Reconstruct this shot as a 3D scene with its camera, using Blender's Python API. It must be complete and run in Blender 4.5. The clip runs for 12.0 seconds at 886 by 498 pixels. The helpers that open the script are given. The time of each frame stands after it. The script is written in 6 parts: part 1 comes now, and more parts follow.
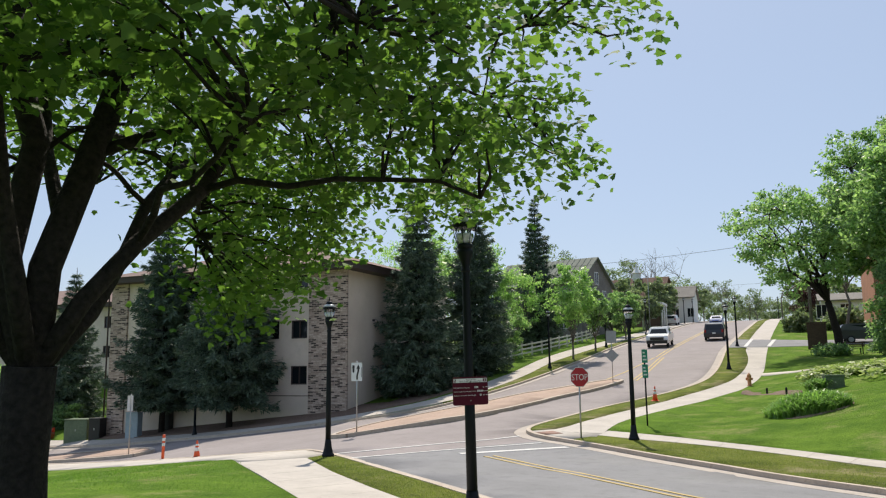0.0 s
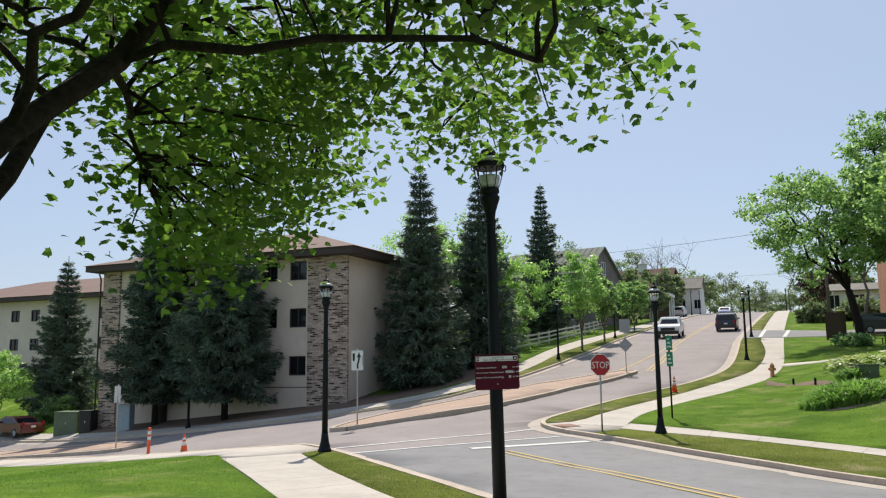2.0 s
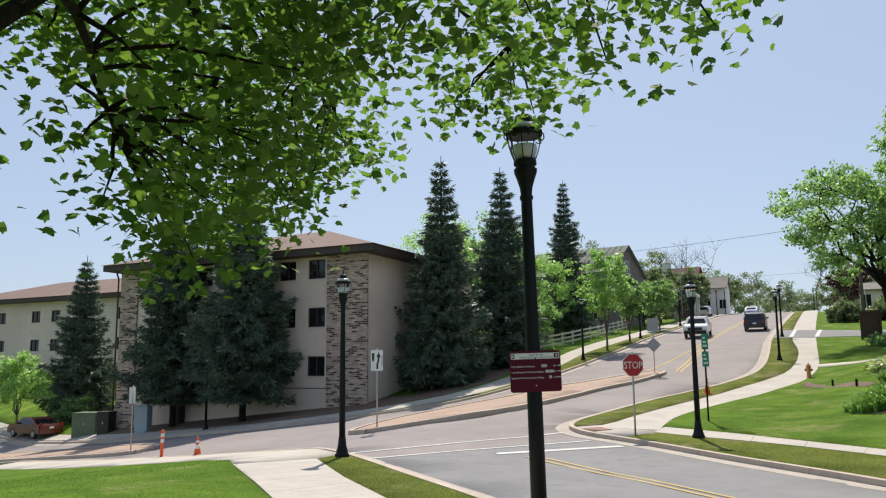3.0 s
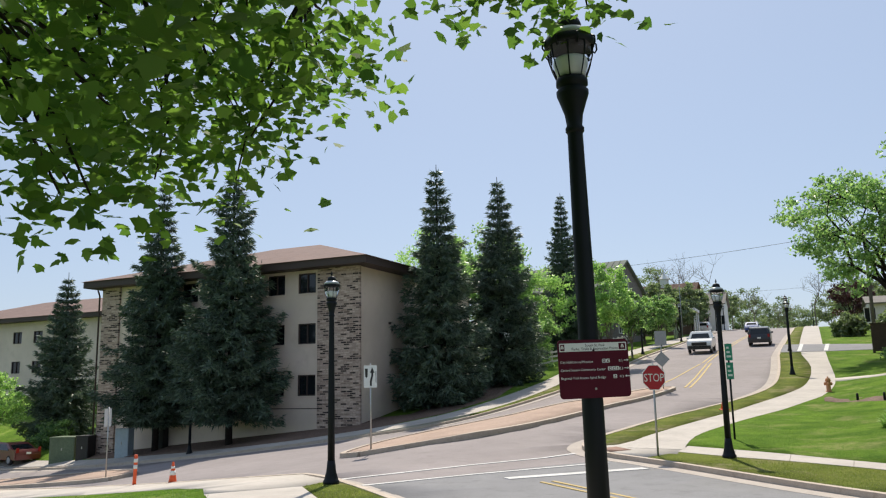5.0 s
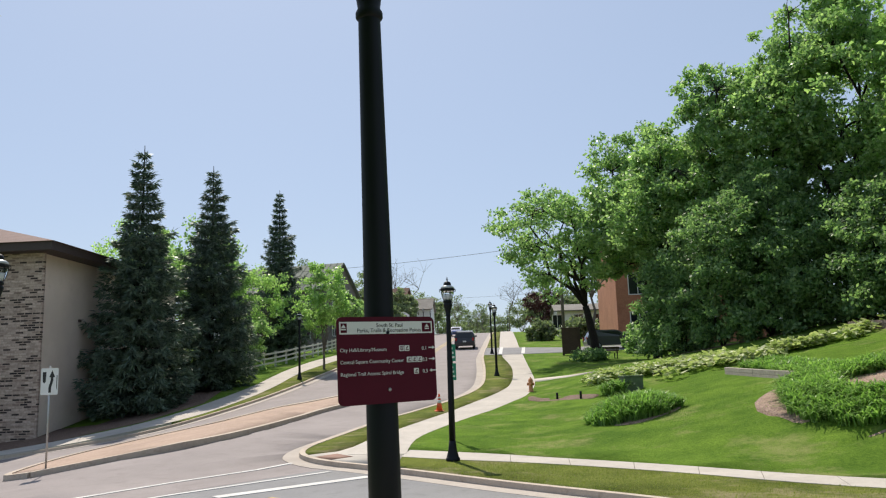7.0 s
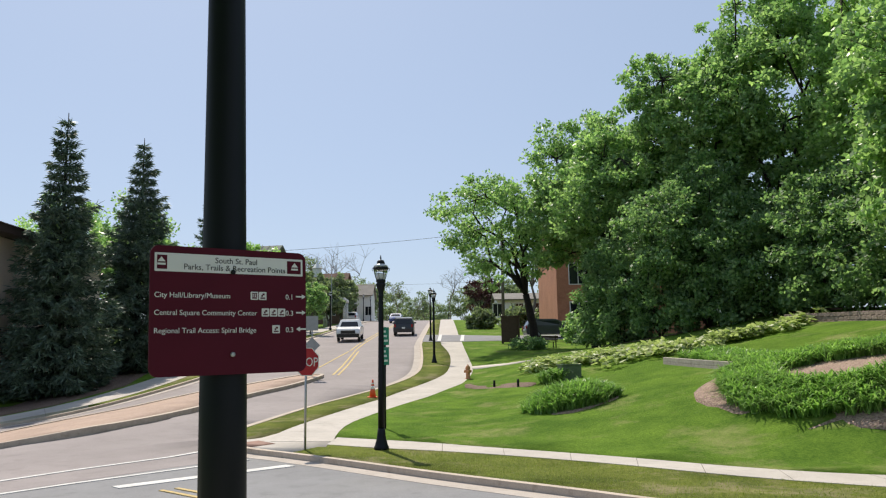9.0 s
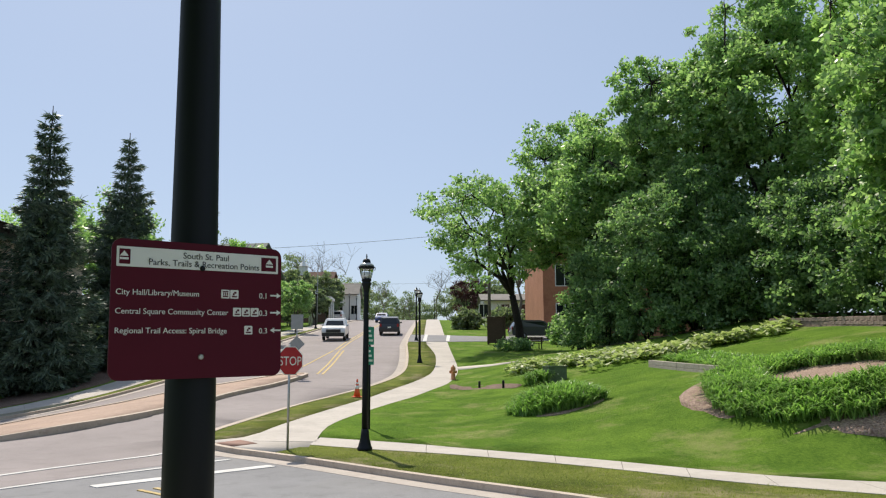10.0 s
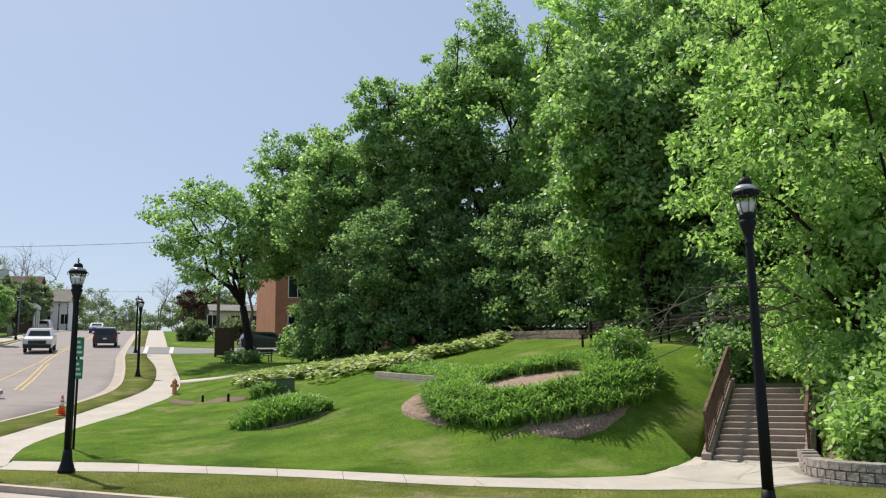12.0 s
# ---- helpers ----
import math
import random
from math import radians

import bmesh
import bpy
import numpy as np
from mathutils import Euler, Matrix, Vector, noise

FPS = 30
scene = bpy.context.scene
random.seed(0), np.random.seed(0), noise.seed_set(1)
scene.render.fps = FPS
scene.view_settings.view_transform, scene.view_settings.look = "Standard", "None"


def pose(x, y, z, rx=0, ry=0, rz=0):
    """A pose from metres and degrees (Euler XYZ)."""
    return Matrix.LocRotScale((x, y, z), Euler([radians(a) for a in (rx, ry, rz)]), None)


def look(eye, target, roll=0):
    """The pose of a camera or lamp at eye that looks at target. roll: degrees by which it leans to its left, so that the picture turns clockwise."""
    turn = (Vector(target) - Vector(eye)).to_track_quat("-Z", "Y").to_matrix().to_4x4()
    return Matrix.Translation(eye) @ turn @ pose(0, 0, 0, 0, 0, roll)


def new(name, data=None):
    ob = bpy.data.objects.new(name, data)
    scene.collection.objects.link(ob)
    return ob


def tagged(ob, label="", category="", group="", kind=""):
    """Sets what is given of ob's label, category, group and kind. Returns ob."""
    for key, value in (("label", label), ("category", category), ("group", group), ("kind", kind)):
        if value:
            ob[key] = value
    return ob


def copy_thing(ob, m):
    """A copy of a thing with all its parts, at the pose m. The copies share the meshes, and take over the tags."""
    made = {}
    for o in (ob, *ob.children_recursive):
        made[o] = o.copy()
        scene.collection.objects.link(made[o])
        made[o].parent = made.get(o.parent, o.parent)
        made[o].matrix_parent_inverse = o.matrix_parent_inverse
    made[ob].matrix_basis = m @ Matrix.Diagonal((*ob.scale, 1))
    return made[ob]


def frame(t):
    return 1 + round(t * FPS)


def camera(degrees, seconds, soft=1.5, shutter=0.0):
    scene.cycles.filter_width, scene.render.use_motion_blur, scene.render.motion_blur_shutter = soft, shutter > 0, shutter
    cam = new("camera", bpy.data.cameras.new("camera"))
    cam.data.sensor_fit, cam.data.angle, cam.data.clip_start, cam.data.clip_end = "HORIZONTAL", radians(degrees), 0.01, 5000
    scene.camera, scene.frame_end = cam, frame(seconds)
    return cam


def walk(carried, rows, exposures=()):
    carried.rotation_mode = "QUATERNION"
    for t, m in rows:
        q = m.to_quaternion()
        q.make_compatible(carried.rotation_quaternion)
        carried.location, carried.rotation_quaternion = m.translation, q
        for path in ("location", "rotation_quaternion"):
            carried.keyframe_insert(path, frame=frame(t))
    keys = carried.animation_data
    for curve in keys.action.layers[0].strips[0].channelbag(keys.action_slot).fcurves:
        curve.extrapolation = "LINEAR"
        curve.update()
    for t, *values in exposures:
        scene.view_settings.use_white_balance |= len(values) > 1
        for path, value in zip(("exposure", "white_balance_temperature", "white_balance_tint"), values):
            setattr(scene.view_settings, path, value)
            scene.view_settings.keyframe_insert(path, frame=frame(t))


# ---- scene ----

# ---------------------------------------------------------------- camera
cam = camera(58.3, 12.0, 1.2)
ROWS = [
    (0.0, 0.073, -0.174, 1.717, 98.53, 0.67, 23.77),
    (0.5, -0.163, 0.296, 1.628, 98.74, 0.52, 23.14),
    (1.0, -0.459, 0.832, 1.613, 98.59, 0.71, 22.95),
    (1.5, -0.759, 1.327, 1.553, 98.27, 0.84, 23.25),
    (2.0, -1.072, 1.928, 1.513, 98.08, 0.66, 23.90),
    (2.5, -1.401, 2.484, 1.516, 97.95, 0.69, 24.64),
    (3.0, -1.653, 3.023, 1.485, 98.16, 0.65, 25.37),
    (5.0, -2.788, 4.996, 1.316, 99.61, 1.17, 24.95),
    (5.5, -3.044, 5.508, 1.306, 99.96, 0.89, 22.32),
    (6.0, -3.293, 5.935, 1.312, 100.24, 1.21, 16.14),
    (6.5, -3.466, 6.428, 1.315, 99.78, 1.64, 9.70),
    (7.0, -3.626, 6.728, 1.297, 99.33, 1.84, 4.38),
    (7.5, -3.625, 7.062, 1.262, 98.87, 2.01, 0.82),
    (9.5, -3.467, 8.000, 1.214, 98.36, 0.60, -0.11),
    (10.0, -3.485, 8.033, 1.232, 98.36, 0.22, -0.95),
    (10.5, -3.489, 8.018, 1.220, 98.60, 0.21, -3.44),
    (11.0, -3.470, 8.013, 1.221, 98.82, 0.16, -7.84),
    (11.5, -3.426, 7.966, 1.219, 99.01, 0.46, -13.68),
    (12.0, -3.395, 7.944, 1.212, 99.06, 0.83, -19.96),
]
walk(cam, [(t, pose(x, y, z, rx, ry, rz)) for t, x, y, z, rx, ry, rz in ROWS], [(0, 0.2, 6950, 10), (12, 0.2, 6950, 10)])

# ---------------------------------------------------------------- world and sun
SUN_DIR = Vector((-0.34, 0.94, 1.4)).normalized()
sun = new("sun", bpy.data.lights.new("sun", "SUN"))
sun.data.energy, sun.data.angle, sun.data.color = 4.8, radians(0.6), (1.0, 0.95, 0.87)
sun.matrix_world = look((0, 0, 60), Vector((0, 0, 60)) - SUN_DIR)
world = bpy.data.worlds.new("sky")
world.use_nodes = True
scene.world = world
wn = world.node_tree
sky = wn.nodes.new("ShaderNodeTexSky")
sky.sky_type, sky.sun_disc = "NISHITA", False
sky.sun_elevation = math.asin(SUN_DIR.z)
sky.sun_rotation = math.atan2(SUN_DIR.x, SUN_DIR.y)
sky.air_density, sky.dust_density, sky.ozone_density = 1.0, 1.0, 2.5
wn.nodes["Background"].inputs["Strength"].default_value = 0.105
haze = wn.nodes.new("ShaderNodeMix")
haze.data_type = "RGBA"
haze.inputs[0].default_value = 0.6
haze.inputs[7].default_value = (3.95, 5.1, 7.3, 1)
wn.links.new(sky.outputs[0], haze.inputs[6])
wn.links.new(haze.outputs[2], wn.nodes["Background"].inputs["Color"])


# ---------------------------------------------------------------- materials
def material(name, rough=0.8, metal=0.0):
    m = bpy.data.materials.new(name)
    m.use_nodes = True
    b = m.node_tree.nodes["Principled BSDF"]
    b.inputs["Roughness"].default_value, b.inputs["Metallic"].default_value = rough, metal
    return m, m.node_tree, b


def node(nt, kind, **inputs):
    n = nt.nodes.new(kind)
    for k, v in inputs.items():
        n.inputs[k.replace("_", " ")].default_value = v
    return n


def noise_node(nt, scale, detail=4.0, rough=0.55, vec=None):
    n = node(nt, "ShaderNodeTexNoise", Scale=scale, Detail=detail, Roughness=rough)
    nt.links.new(vec or coords(nt), n.inputs["Vector"])
    return n.outputs["Fac"]


def coords(nt):
    for n in nt.nodes:
        if n.bl_idname == "ShaderNodeNewGeometry":
            return n.outputs["Position"]
    return nt.nodes.new("ShaderNodeNewGeometry").outputs["Position"]


def ramp(nt, fac, *stops):
    r = nt.nodes.new("ShaderNodeValToRGB")
    e = r.color_ramp.elements
    while len(e) < len(stops):
        e.new(0.5)
    for el, (p, c) in zip(e, stops):
        el.position, el.color = p, (*c, 1)
    nt.links.new(fac, r.inputs["Fac"])
    return r.outputs["Color"]


def mix(nt, a, b, fac, mode="MIX"):
    n = nt.nodes.new("ShaderNodeMix")
    n.data_type, n.blend_type = "RGBA", mode
    for sock, v in ((n.inputs[0], fac), (n.inputs[6], a), (n.inputs[7], b)):
        if isinstance(v, (int, float)):
            sock.default_value = v
        elif isinstance(v, tuple):
            sock.default_value = (*v, 1)
        else:
            nt.links.new(v, sock)
    return n.outputs[2]


def bump(nt, b, height, strength=0.3, dist=0.02):
    n = node(nt, "ShaderNodeBump", Strength=strength, Distance=dist)
    nt.links.new(height, n.inputs["Height"])
    nt.links.new(n.outputs[0], b.inputs["Normal"])


def rough_mat(name, c1, c2, fine=40.0, coarse=0.6, rough=0.9, stain=None, strength=0.3, dist=0.01):
    """A mineral surface: fine grain between two colours, coarse blotches, and stains."""
    m, nt, b = material(name, rough)
    b.inputs["Specular IOR Level"].default_value = 0.3
    g = noise_node(nt, fine, 3)
    base = ramp(nt, g, (0.3, c1), (0.7, c2))
    big = ramp(nt, noise_node(nt, coarse, 5, 0.6), (0.3, (0.86, 0.86, 0.86)), (0.7, (1.08, 1.08, 1.08)))
    col = mix(nt, base, big, 1.0, "MULTIPLY")
    if stain:
        s = ramp(nt, noise_node(nt, coarse * 4.7, 6, 0.7), (0.52, (0, 0, 0)), (0.68, (0.6, 0.6, 0.6)))
        col = mix(nt, col, stain, s)
    nt.links.new(col, b.inputs["Base Color"])
    bump(nt, b, g, strength, dist)
    return m


def plain(name, color, rough=0.5, metal=0.0, vary=0.08):
    m, nt, b = material(name, rough, metal)
    n = noise_node(nt, 6.0, 4)
    lo = tuple(max(0, c * (1 - vary)) for c in color)
    hi = tuple(c * (1 + vary) for c in color)
    nt.links.new(ramp(nt, n, (0.3, lo), (0.7, hi)), b.inputs["Base Color"])
    return m


def leaf_mat(name, dark, light, trans=0.4, gloss=0.5):
    """Leaves that let light through, each a little different."""
    m, nt, b = material(name, gloss)
    rnd = nt.nodes.new("ShaderNodeNewGeometry").outputs["Random Per Island"]
    col = ramp(nt, rnd, (0.0, dark), (1.0, light))
    blotch = ramp(nt, noise_node(nt, 0.9, 3), (0.3, (0.8, 0.8, 0.8)), (0.7, (1.15, 1.12, 1.0)))
    col = mix(nt, col, blotch, 1.0, "MULTIPLY")
    nt.links.new(col, b.inputs["Base Color"])
    b.inputs["Specular IOR Level"].default_value = 0.42
    t = nt.nodes.new("ShaderNodeBsdfTranslucent")
    nt.links.new(mix(nt, col, (1.04, 1.2, 0.76), 1.0, "MULTIPLY"), t.inputs["Color"])
    mx = nt.nodes.new("ShaderNodeMixShader")
    mx.inputs[0].default_value = trans
    nt.links.new(b.outputs[0], mx.inputs[1])
    nt.links.new(t.outputs[0], mx.inputs[2])
    nt.links.new(mx.outputs[0], nt.nodes["Material Output"].inputs["Surface"])
    return m


def grass_mat(name, dark, light, dry):
    m, nt, b = material(name, 1.0)
    b.inputs["Specular IOR Level"].default_value = 0.05
    fine = ramp(nt, noise_node(nt, 16, 9, 0.78), (0.32, dark), (0.68, light))
    mid = ramp(nt, noise_node(nt, 0.8, 5, 0.65), (0.33, (0.62, 0.70, 0.6)), (0.68, (1.22, 1.17, 1.0)))
    col = mix(nt, fine, mid, 1.0, "MULTIPLY")
    worn = ramp(nt, noise_node(nt, 0.45, 7, 0.7), (0.53, (0, 0, 0)), (0.68, (0.7, 0.7, 0.7)))
    col = mix(nt, col, dry, worn)
    nt.links.new(col, b.inputs["Base Color"])
    bump(nt, b, noise_node(nt, 90, 3), 0.8, 0.03)
    return m


def glass_mat(name, color=(1, 1, 1), rough=0.02):
    m, nt, b = material(name, rough)
    b.inputs["Base Color"].default_value = (*color, 1)
    b.inputs["Transmission Weight"].default_value = 1.0
    b.inputs["IOR"].default_value = 1.1
    return m


def emit_mat(name, color, strength):
    m, nt, b = material(name)
    b.inputs["Emission Color"].default_value = (*color, 1)
    b.inputs["Emission Strength"].default_value = strength
    return m


ROAD = rough_mat("worn_road", (0.225, 0.195, 0.19), (0.295, 0.265, 0.26), 55, 0.35, 0.9, (0.195, 0.17, 0.166))
ASPHALT = rough_mat("grey_asphalt", (0.17, 0.17, 0.178), (0.235, 0.235, 0.24), 60, 0.5, 0.88, (0.14, 0.14, 0.145))
CONCRETE = rough_mat("pale_concrete", (0.41, 0.375, 0.335), (0.49, 0.45, 0.405), 45, 0.8, 0.9, (0.34, 0.305, 0.27))
GUTTER = rough_mat("gutter_concrete", (0.36, 0.315, 0.275), (0.44, 0.39, 0.345), 45, 0.9, 0.9, (0.29, 0.245, 0.205))
KERB = rough_mat("kerb_concrete", (0.42, 0.35, 0.285), (0.52, 0.445, 0.37), 45, 1.2, 0.9, (0.30, 0.235, 0.18))
PAVER = rough_mat("brown_pavers", (0.33, 0.235, 0.18), (0.42, 0.31, 0.25), 14, 0.8, 0.9, (0.29, 0.20, 0.15))
GRASS = grass_mat("lawn_grass", (0.055, 0.115, 0.018), (0.155, 0.255, 0.04), (0.27, 0.27, 0.11))
VERGE = grass_mat("worn_verge_grass", (0.075, 0.105, 0.022), (0.19, 0.21, 0.06), (0.36, 0.29, 0.19))
MULCH = rough_mat("bark_mulch", (0.10, 0.065, 0.05), (0.26, 0.18, 0.14), 26, 1.5, 0.95, (0.06, 0.04, 0.03), 0.9, 0.05)
MULCH_CHIP = rough_mat("reddish_bark_chips", (0.16, 0.10, 0.075), (0.46, 0.34, 0.27), 22, 1.5, 0.95, (0.12, 0.075, 0.055), 0.9, 0.05)
STUCCO = rough_mat("beige_stucco", (0.66, 0.55, 0.47), (0.72, 0.61, 0.525), 30, 0.25, 0.9, (0.60, 0.50, 0.425), 0.2)
PAINT_WHITE = rough_mat("road_paint_white", (0.50, 0.49, 0.47), (0.64, 0.63, 0.61), 30, 1.5, 0.8, (0.33, 0.32, 0.31))
PAINT_YELLOW = rough_mat("road_paint_yellow", (0.42, 0.30, 0.12), (0.55, 0.41, 0.17), 30, 1.5, 0.8, (0.27, 0.235, 0.18))
BLACK = plain("black_painted_metal", (0.004, 0.006, 0.009), 0.55, 0.0)
BLACK.node_tree.nodes["Principled BSDF"].inputs["Specular IOR Level"].default_value = 0.25
STEEL = plain("galvanised_steel", (0.42, 0.42, 0.41), 0.45, 0.8)
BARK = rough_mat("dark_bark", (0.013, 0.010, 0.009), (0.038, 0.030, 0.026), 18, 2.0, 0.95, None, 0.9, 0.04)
BARK_PALE = rough_mat("grey_bark", (0.10, 0.085, 0.07), (0.20, 0.175, 0.15), 14, 2.0, 0.95, None, 0.8, 0.04)
WOOD_WHITE = rough_mat("weathered_white_wood", (0.55, 0.52, 0.47), (0.68, 0.65, 0.60), 25, 1.0, 0.8, (0.42, 0.39, 0.34))
WOOD_GREY = rough_mat("weathered_timber", (0.32, 0.285, 0.24), (0.47, 0.42, 0.36), 20, 1.5, 0.9, (0.2, 0.175, 0.145))
FASCIA = plain("dark_brown_fascia", (0.050, 0.032, 0.028), 0.6)
SHINGLE = rough_mat("brown_shingles", (0.16, 0.105, 0.09), (0.24, 0.165, 0.145), 16, 0.6, 0.9, (0.13, 0.085, 0.07))
GLASS_DARK, _nt, _b = material("dark_window_glass", 0.06)
_b.inputs["Base Color"].default_value = (0.012, 0.015, 0.018, 1)
GLASS = glass_mat("lantern_glass", (0.97, 0.98, 0.98), 0.08)
MAPLE = leaf_mat("maple_leaf", (0.065, 0.145, 0.035), (0.20, 0.315, 0.07), 0.54, 0.7)
ELM = leaf_mat("wood_leaf", (0.13, 0.255, 0.11), (0.46, 0.62, 0.30), 0.55, 0.38)
LIME = leaf_mat("young_leaf", (0.20, 0.36, 0.12), (0.50, 0.67, 0.31), 0.58, 0.38)
# distant foliage: aerial haze is mixed into these greyed leaf colours
HAZED_LEAF = leaf_mat("hazed_leaf", (0.12, 0.17, 0.10), (0.28, 0.33, 0.20), 0.45, 0.5)
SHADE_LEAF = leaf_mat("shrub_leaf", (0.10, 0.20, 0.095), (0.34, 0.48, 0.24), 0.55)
SPRUCE = leaf_mat("spruce_needle", (0.036, 0.07, 0.053), (0.165, 0.23, 0.178), 0.18, 0.5)
LILY = leaf_mat("daylily_leaf", (0.12, 0.25, 0.06), (0.34, 0.52, 0.17), 0.45, 0.35)
HOSTA = leaf_mat("hosta_leaf", (0.26, 0.34, 0.13), (0.56, 0.60, 0.34), 0.4)


# ---------------------------------------------------------------- mesh helpers
def link(name, bm, mat, parent=None):
    me = bpy.data.meshes.new(name)
    bm.to_mesh(me)
    bm.free()
    for m in (mat if isinstance(mat, (list, tuple)) else [mat]):
        me.materials.append(m)
    ob = new(name, me)
    ob.parent = parent
    return ob


def part(name, bm, mat, parent, label=""):
    ob = link(name, bm, mat, parent)
    return tagged(ob, label) if label else ob


def thing(name, m, label, category, group="", kind=""):
    ob = new(name)
    ob.matrix_world = m
    return tagged(ob, label, category, group, kind)


def box(x0, x1, y0, y1, z0, z1, bev=0.0, bm=None, m=None):
    own = bmesh.new()
    bmesh.ops.create_cube(own, size=1)
    for v in own.verts:
        v.co = Vector(((x0 + x1) / 2 + v.co.x * (x1 - x0), (y0 + y1) / 2 + v.co.y * (y1 - y0), (z0 + z1) / 2 + v.co.z * (z1 - z0)))
    if bev:
        bmesh.ops.bevel(own, geom=own.edges[:], offset=bev, segments=2, affect="EDGES", profile=0.6)
    if m:
        own.transform(m)
    return join(bm, own)


def join(bm, other):
    if bm is None:
        return other
    me = bpy.data.meshes.new("tmp")
    other.to_mesh(me)
    other.free()
    bm.from_mesh(me)
    bpy.data.meshes.remove(me)
    return bm


def lathe(rings, n=16, bm=None, m=None, smooth=True):
    """Rings of (radius, z) turned round the z axis."""
    own = bmesh.new()
    loops = [[own.verts.new((r * math.cos(2 * math.pi * i / n), r * math.sin(2 * math.pi * i / n), z)) for i in range(n)] for r, z in rings]
    for a, b in zip(loops, loops[1:]):
        for i in range(n):
            own.faces.new((a[i], a[(i + 1) % n], b[(i + 1) % n], b[i])).smooth = smooth
    own.faces.new(loops[0][::-1])
    own.faces.new(loops[-1])
    if m:
        own.transform(m)
    return join(bm, own)


def tube(points, radii, n=8, bm=None):
    """A tapered tube along points."""
    own = bm or bmesh.new()
    pts = [Vector(p) for p in points]
    loops = []
    for i, p in enumerate(pts):
        d = (pts[min(i + 1, len(pts) - 1)] - pts[max(i - 1, 0)]).normalized()
        a = d.cross(Vector((0.31, 0.95, 0.12))).normalized()
        b = d.cross(a)
        loops.append([own.verts.new(p + radii[i] * (math.cos(2 * math.pi * k / n) * a + math.sin(2 * math.pi * k / n) * b)) for k in range(n)])
    for a, b in zip(loops, loops[1:]):
        for k in range(n):
            own.faces.new((a[k], a[(k + 1) % n], b[(k + 1) % n], b[k])).smooth = True
    own.faces.new(loops[-1])
    own.faces.new(loops[0][::-1])
    return own


def prism(poly, z0, z1, bm=None, m=None):
    """A flat outline (x, y) raised from z0 to z1."""
    own = bmesh.new()
    lo = [own.verts.new((x, y, z0)) for x, y in poly]
    hi = [own.verts.new((x, y, z1)) for x, y in poly]
    own.faces.new(hi)
    own.faces.new(lo[::-1])
    for i in range(len(poly)):
        j = (i + 1) % len(poly)
        own.faces.new((lo[i], lo[j], hi[j], hi[i]))
    bmesh.ops.recalc_face_normals(own, faces=own.faces[:])
    if m:
        own.transform(m)
    return join(bm, own)


# ---------------------------------------------------------------- lie of the land
def ss(a, b, x):
    u = min(1.0, max(0.0, (x - a) / (b - a)))
    return u * u * (3 - 2 * u)


PROFILE = ((-400, 14), (-120, 5), (-40, 2.0), (0, 0), (8, -.43), (14, -.69), (20, -.86), (27, -.80), (40, -.13), (57, 1.3), (75, 3.2), (100, 5.4),
           (140, 8.6), (173, 10.6), (200, 11.3), (240, 11.2), (400, 8), (3000, 0))


def slope(y):
    for (a, p), (b, q) in zip(PROFILE, PROFILE[1:]):
        if y <= b:
            return p + (q - p) * (y - a) / (b - a)
    return PROFILE[-1][1]


def ground(x, y):
    z = slope(y)
    z -= 0.11 * max(0, min(40, -14 - x)) * (1 - ss(38, 66, y))
    n = .55 * (x + 4.5) + .835 * (y - 27.5)
    z += 0.2 * max(0, min(16, x + 1.5)) * ss(.5, 5.5, n) * (1 - ss(46, 68, y))
    along, across = (x - 7.85) * 0.74 + (y - 22.25) * 0.673, (x - 7.85) * 0.673 - (y - 22.25) * 0.74
    cut = -0.77 + 0.375 * max(0, min(3.9, along)) + 0.3 * max(0, along - 4.6)
    w = (1 - ss(1.0, 3.0 if across > 0.9 else 3.7, abs(across - 0.9))) * ss(-3.0, -0.8, along) * (1 - ss(5.5, 8.5, along))
    z += w * min(0, cut - z)
    return z


def on(x, y, dz=0.0):
    return Vector((x, y, ground(x, y) + dz))


def drape(name, poly, up, mat, cell=2.0, label="", kind="structure", skirt=0.3, parent=None, category=""):
    """A sheet with the outline poly laid over the land, up metres above it, with a rim that goes down into it."""
    bm = bmesh.new()
    vs = [bm.verts.new((x, y, 0)) for x, y in poly]
    bm.faces.new(vs)
    bmesh.ops.triangulate(bm, faces=bm.faces[:])
    xs, ys = [p[0] for p in poly], [p[1] for p in poly]
    for lo, hi, axis in ((min(xs), max(xs), 0), (min(ys), max(ys), 1)):
        k = math.ceil(lo / cell + 1e-6)
        while k * cell < hi:
            co, no = [0, 0, 0], [0, 0, 0]
            co[axis], no[axis] = k * cell, 1
            bmesh.ops.bisect_plane(bm, geom=bm.verts[:] + bm.edges[:] + bm.faces[:], plane_co=co, plane_no=no, dist=1e-5)
            k += 1
    for f in bm.faces:
        f.normal_update()
        if f.normal.z < 0:
            f.normal_flip()
        f.smooth = True
    rim = [e for e in bm.edges if len(e.link_faces) == 1]
    for v in bm.verts:
        v.co.z = ground(v.co.x, v.co.y) + up
    ext = bmesh.ops.extrude_edge_only(bm, edges=rim)
    for g in ext["geom"]:
        if isinstance(g, bmesh.types.BMVert):
            g.co.z -= skirt
    ob = link(name, bm, mat, parent)
    return tagged(ob, label, category, "", kind)


def resample(line, step):
    pts = [Vector(p) for p in line]
    out = [pts[0]]
    for a, b in zip(pts, pts[1:]):
        n = max(1, round((b - a).length / step))
        out += [a.lerp(b, i / n) for i in range(1, n + 1)]
    return out


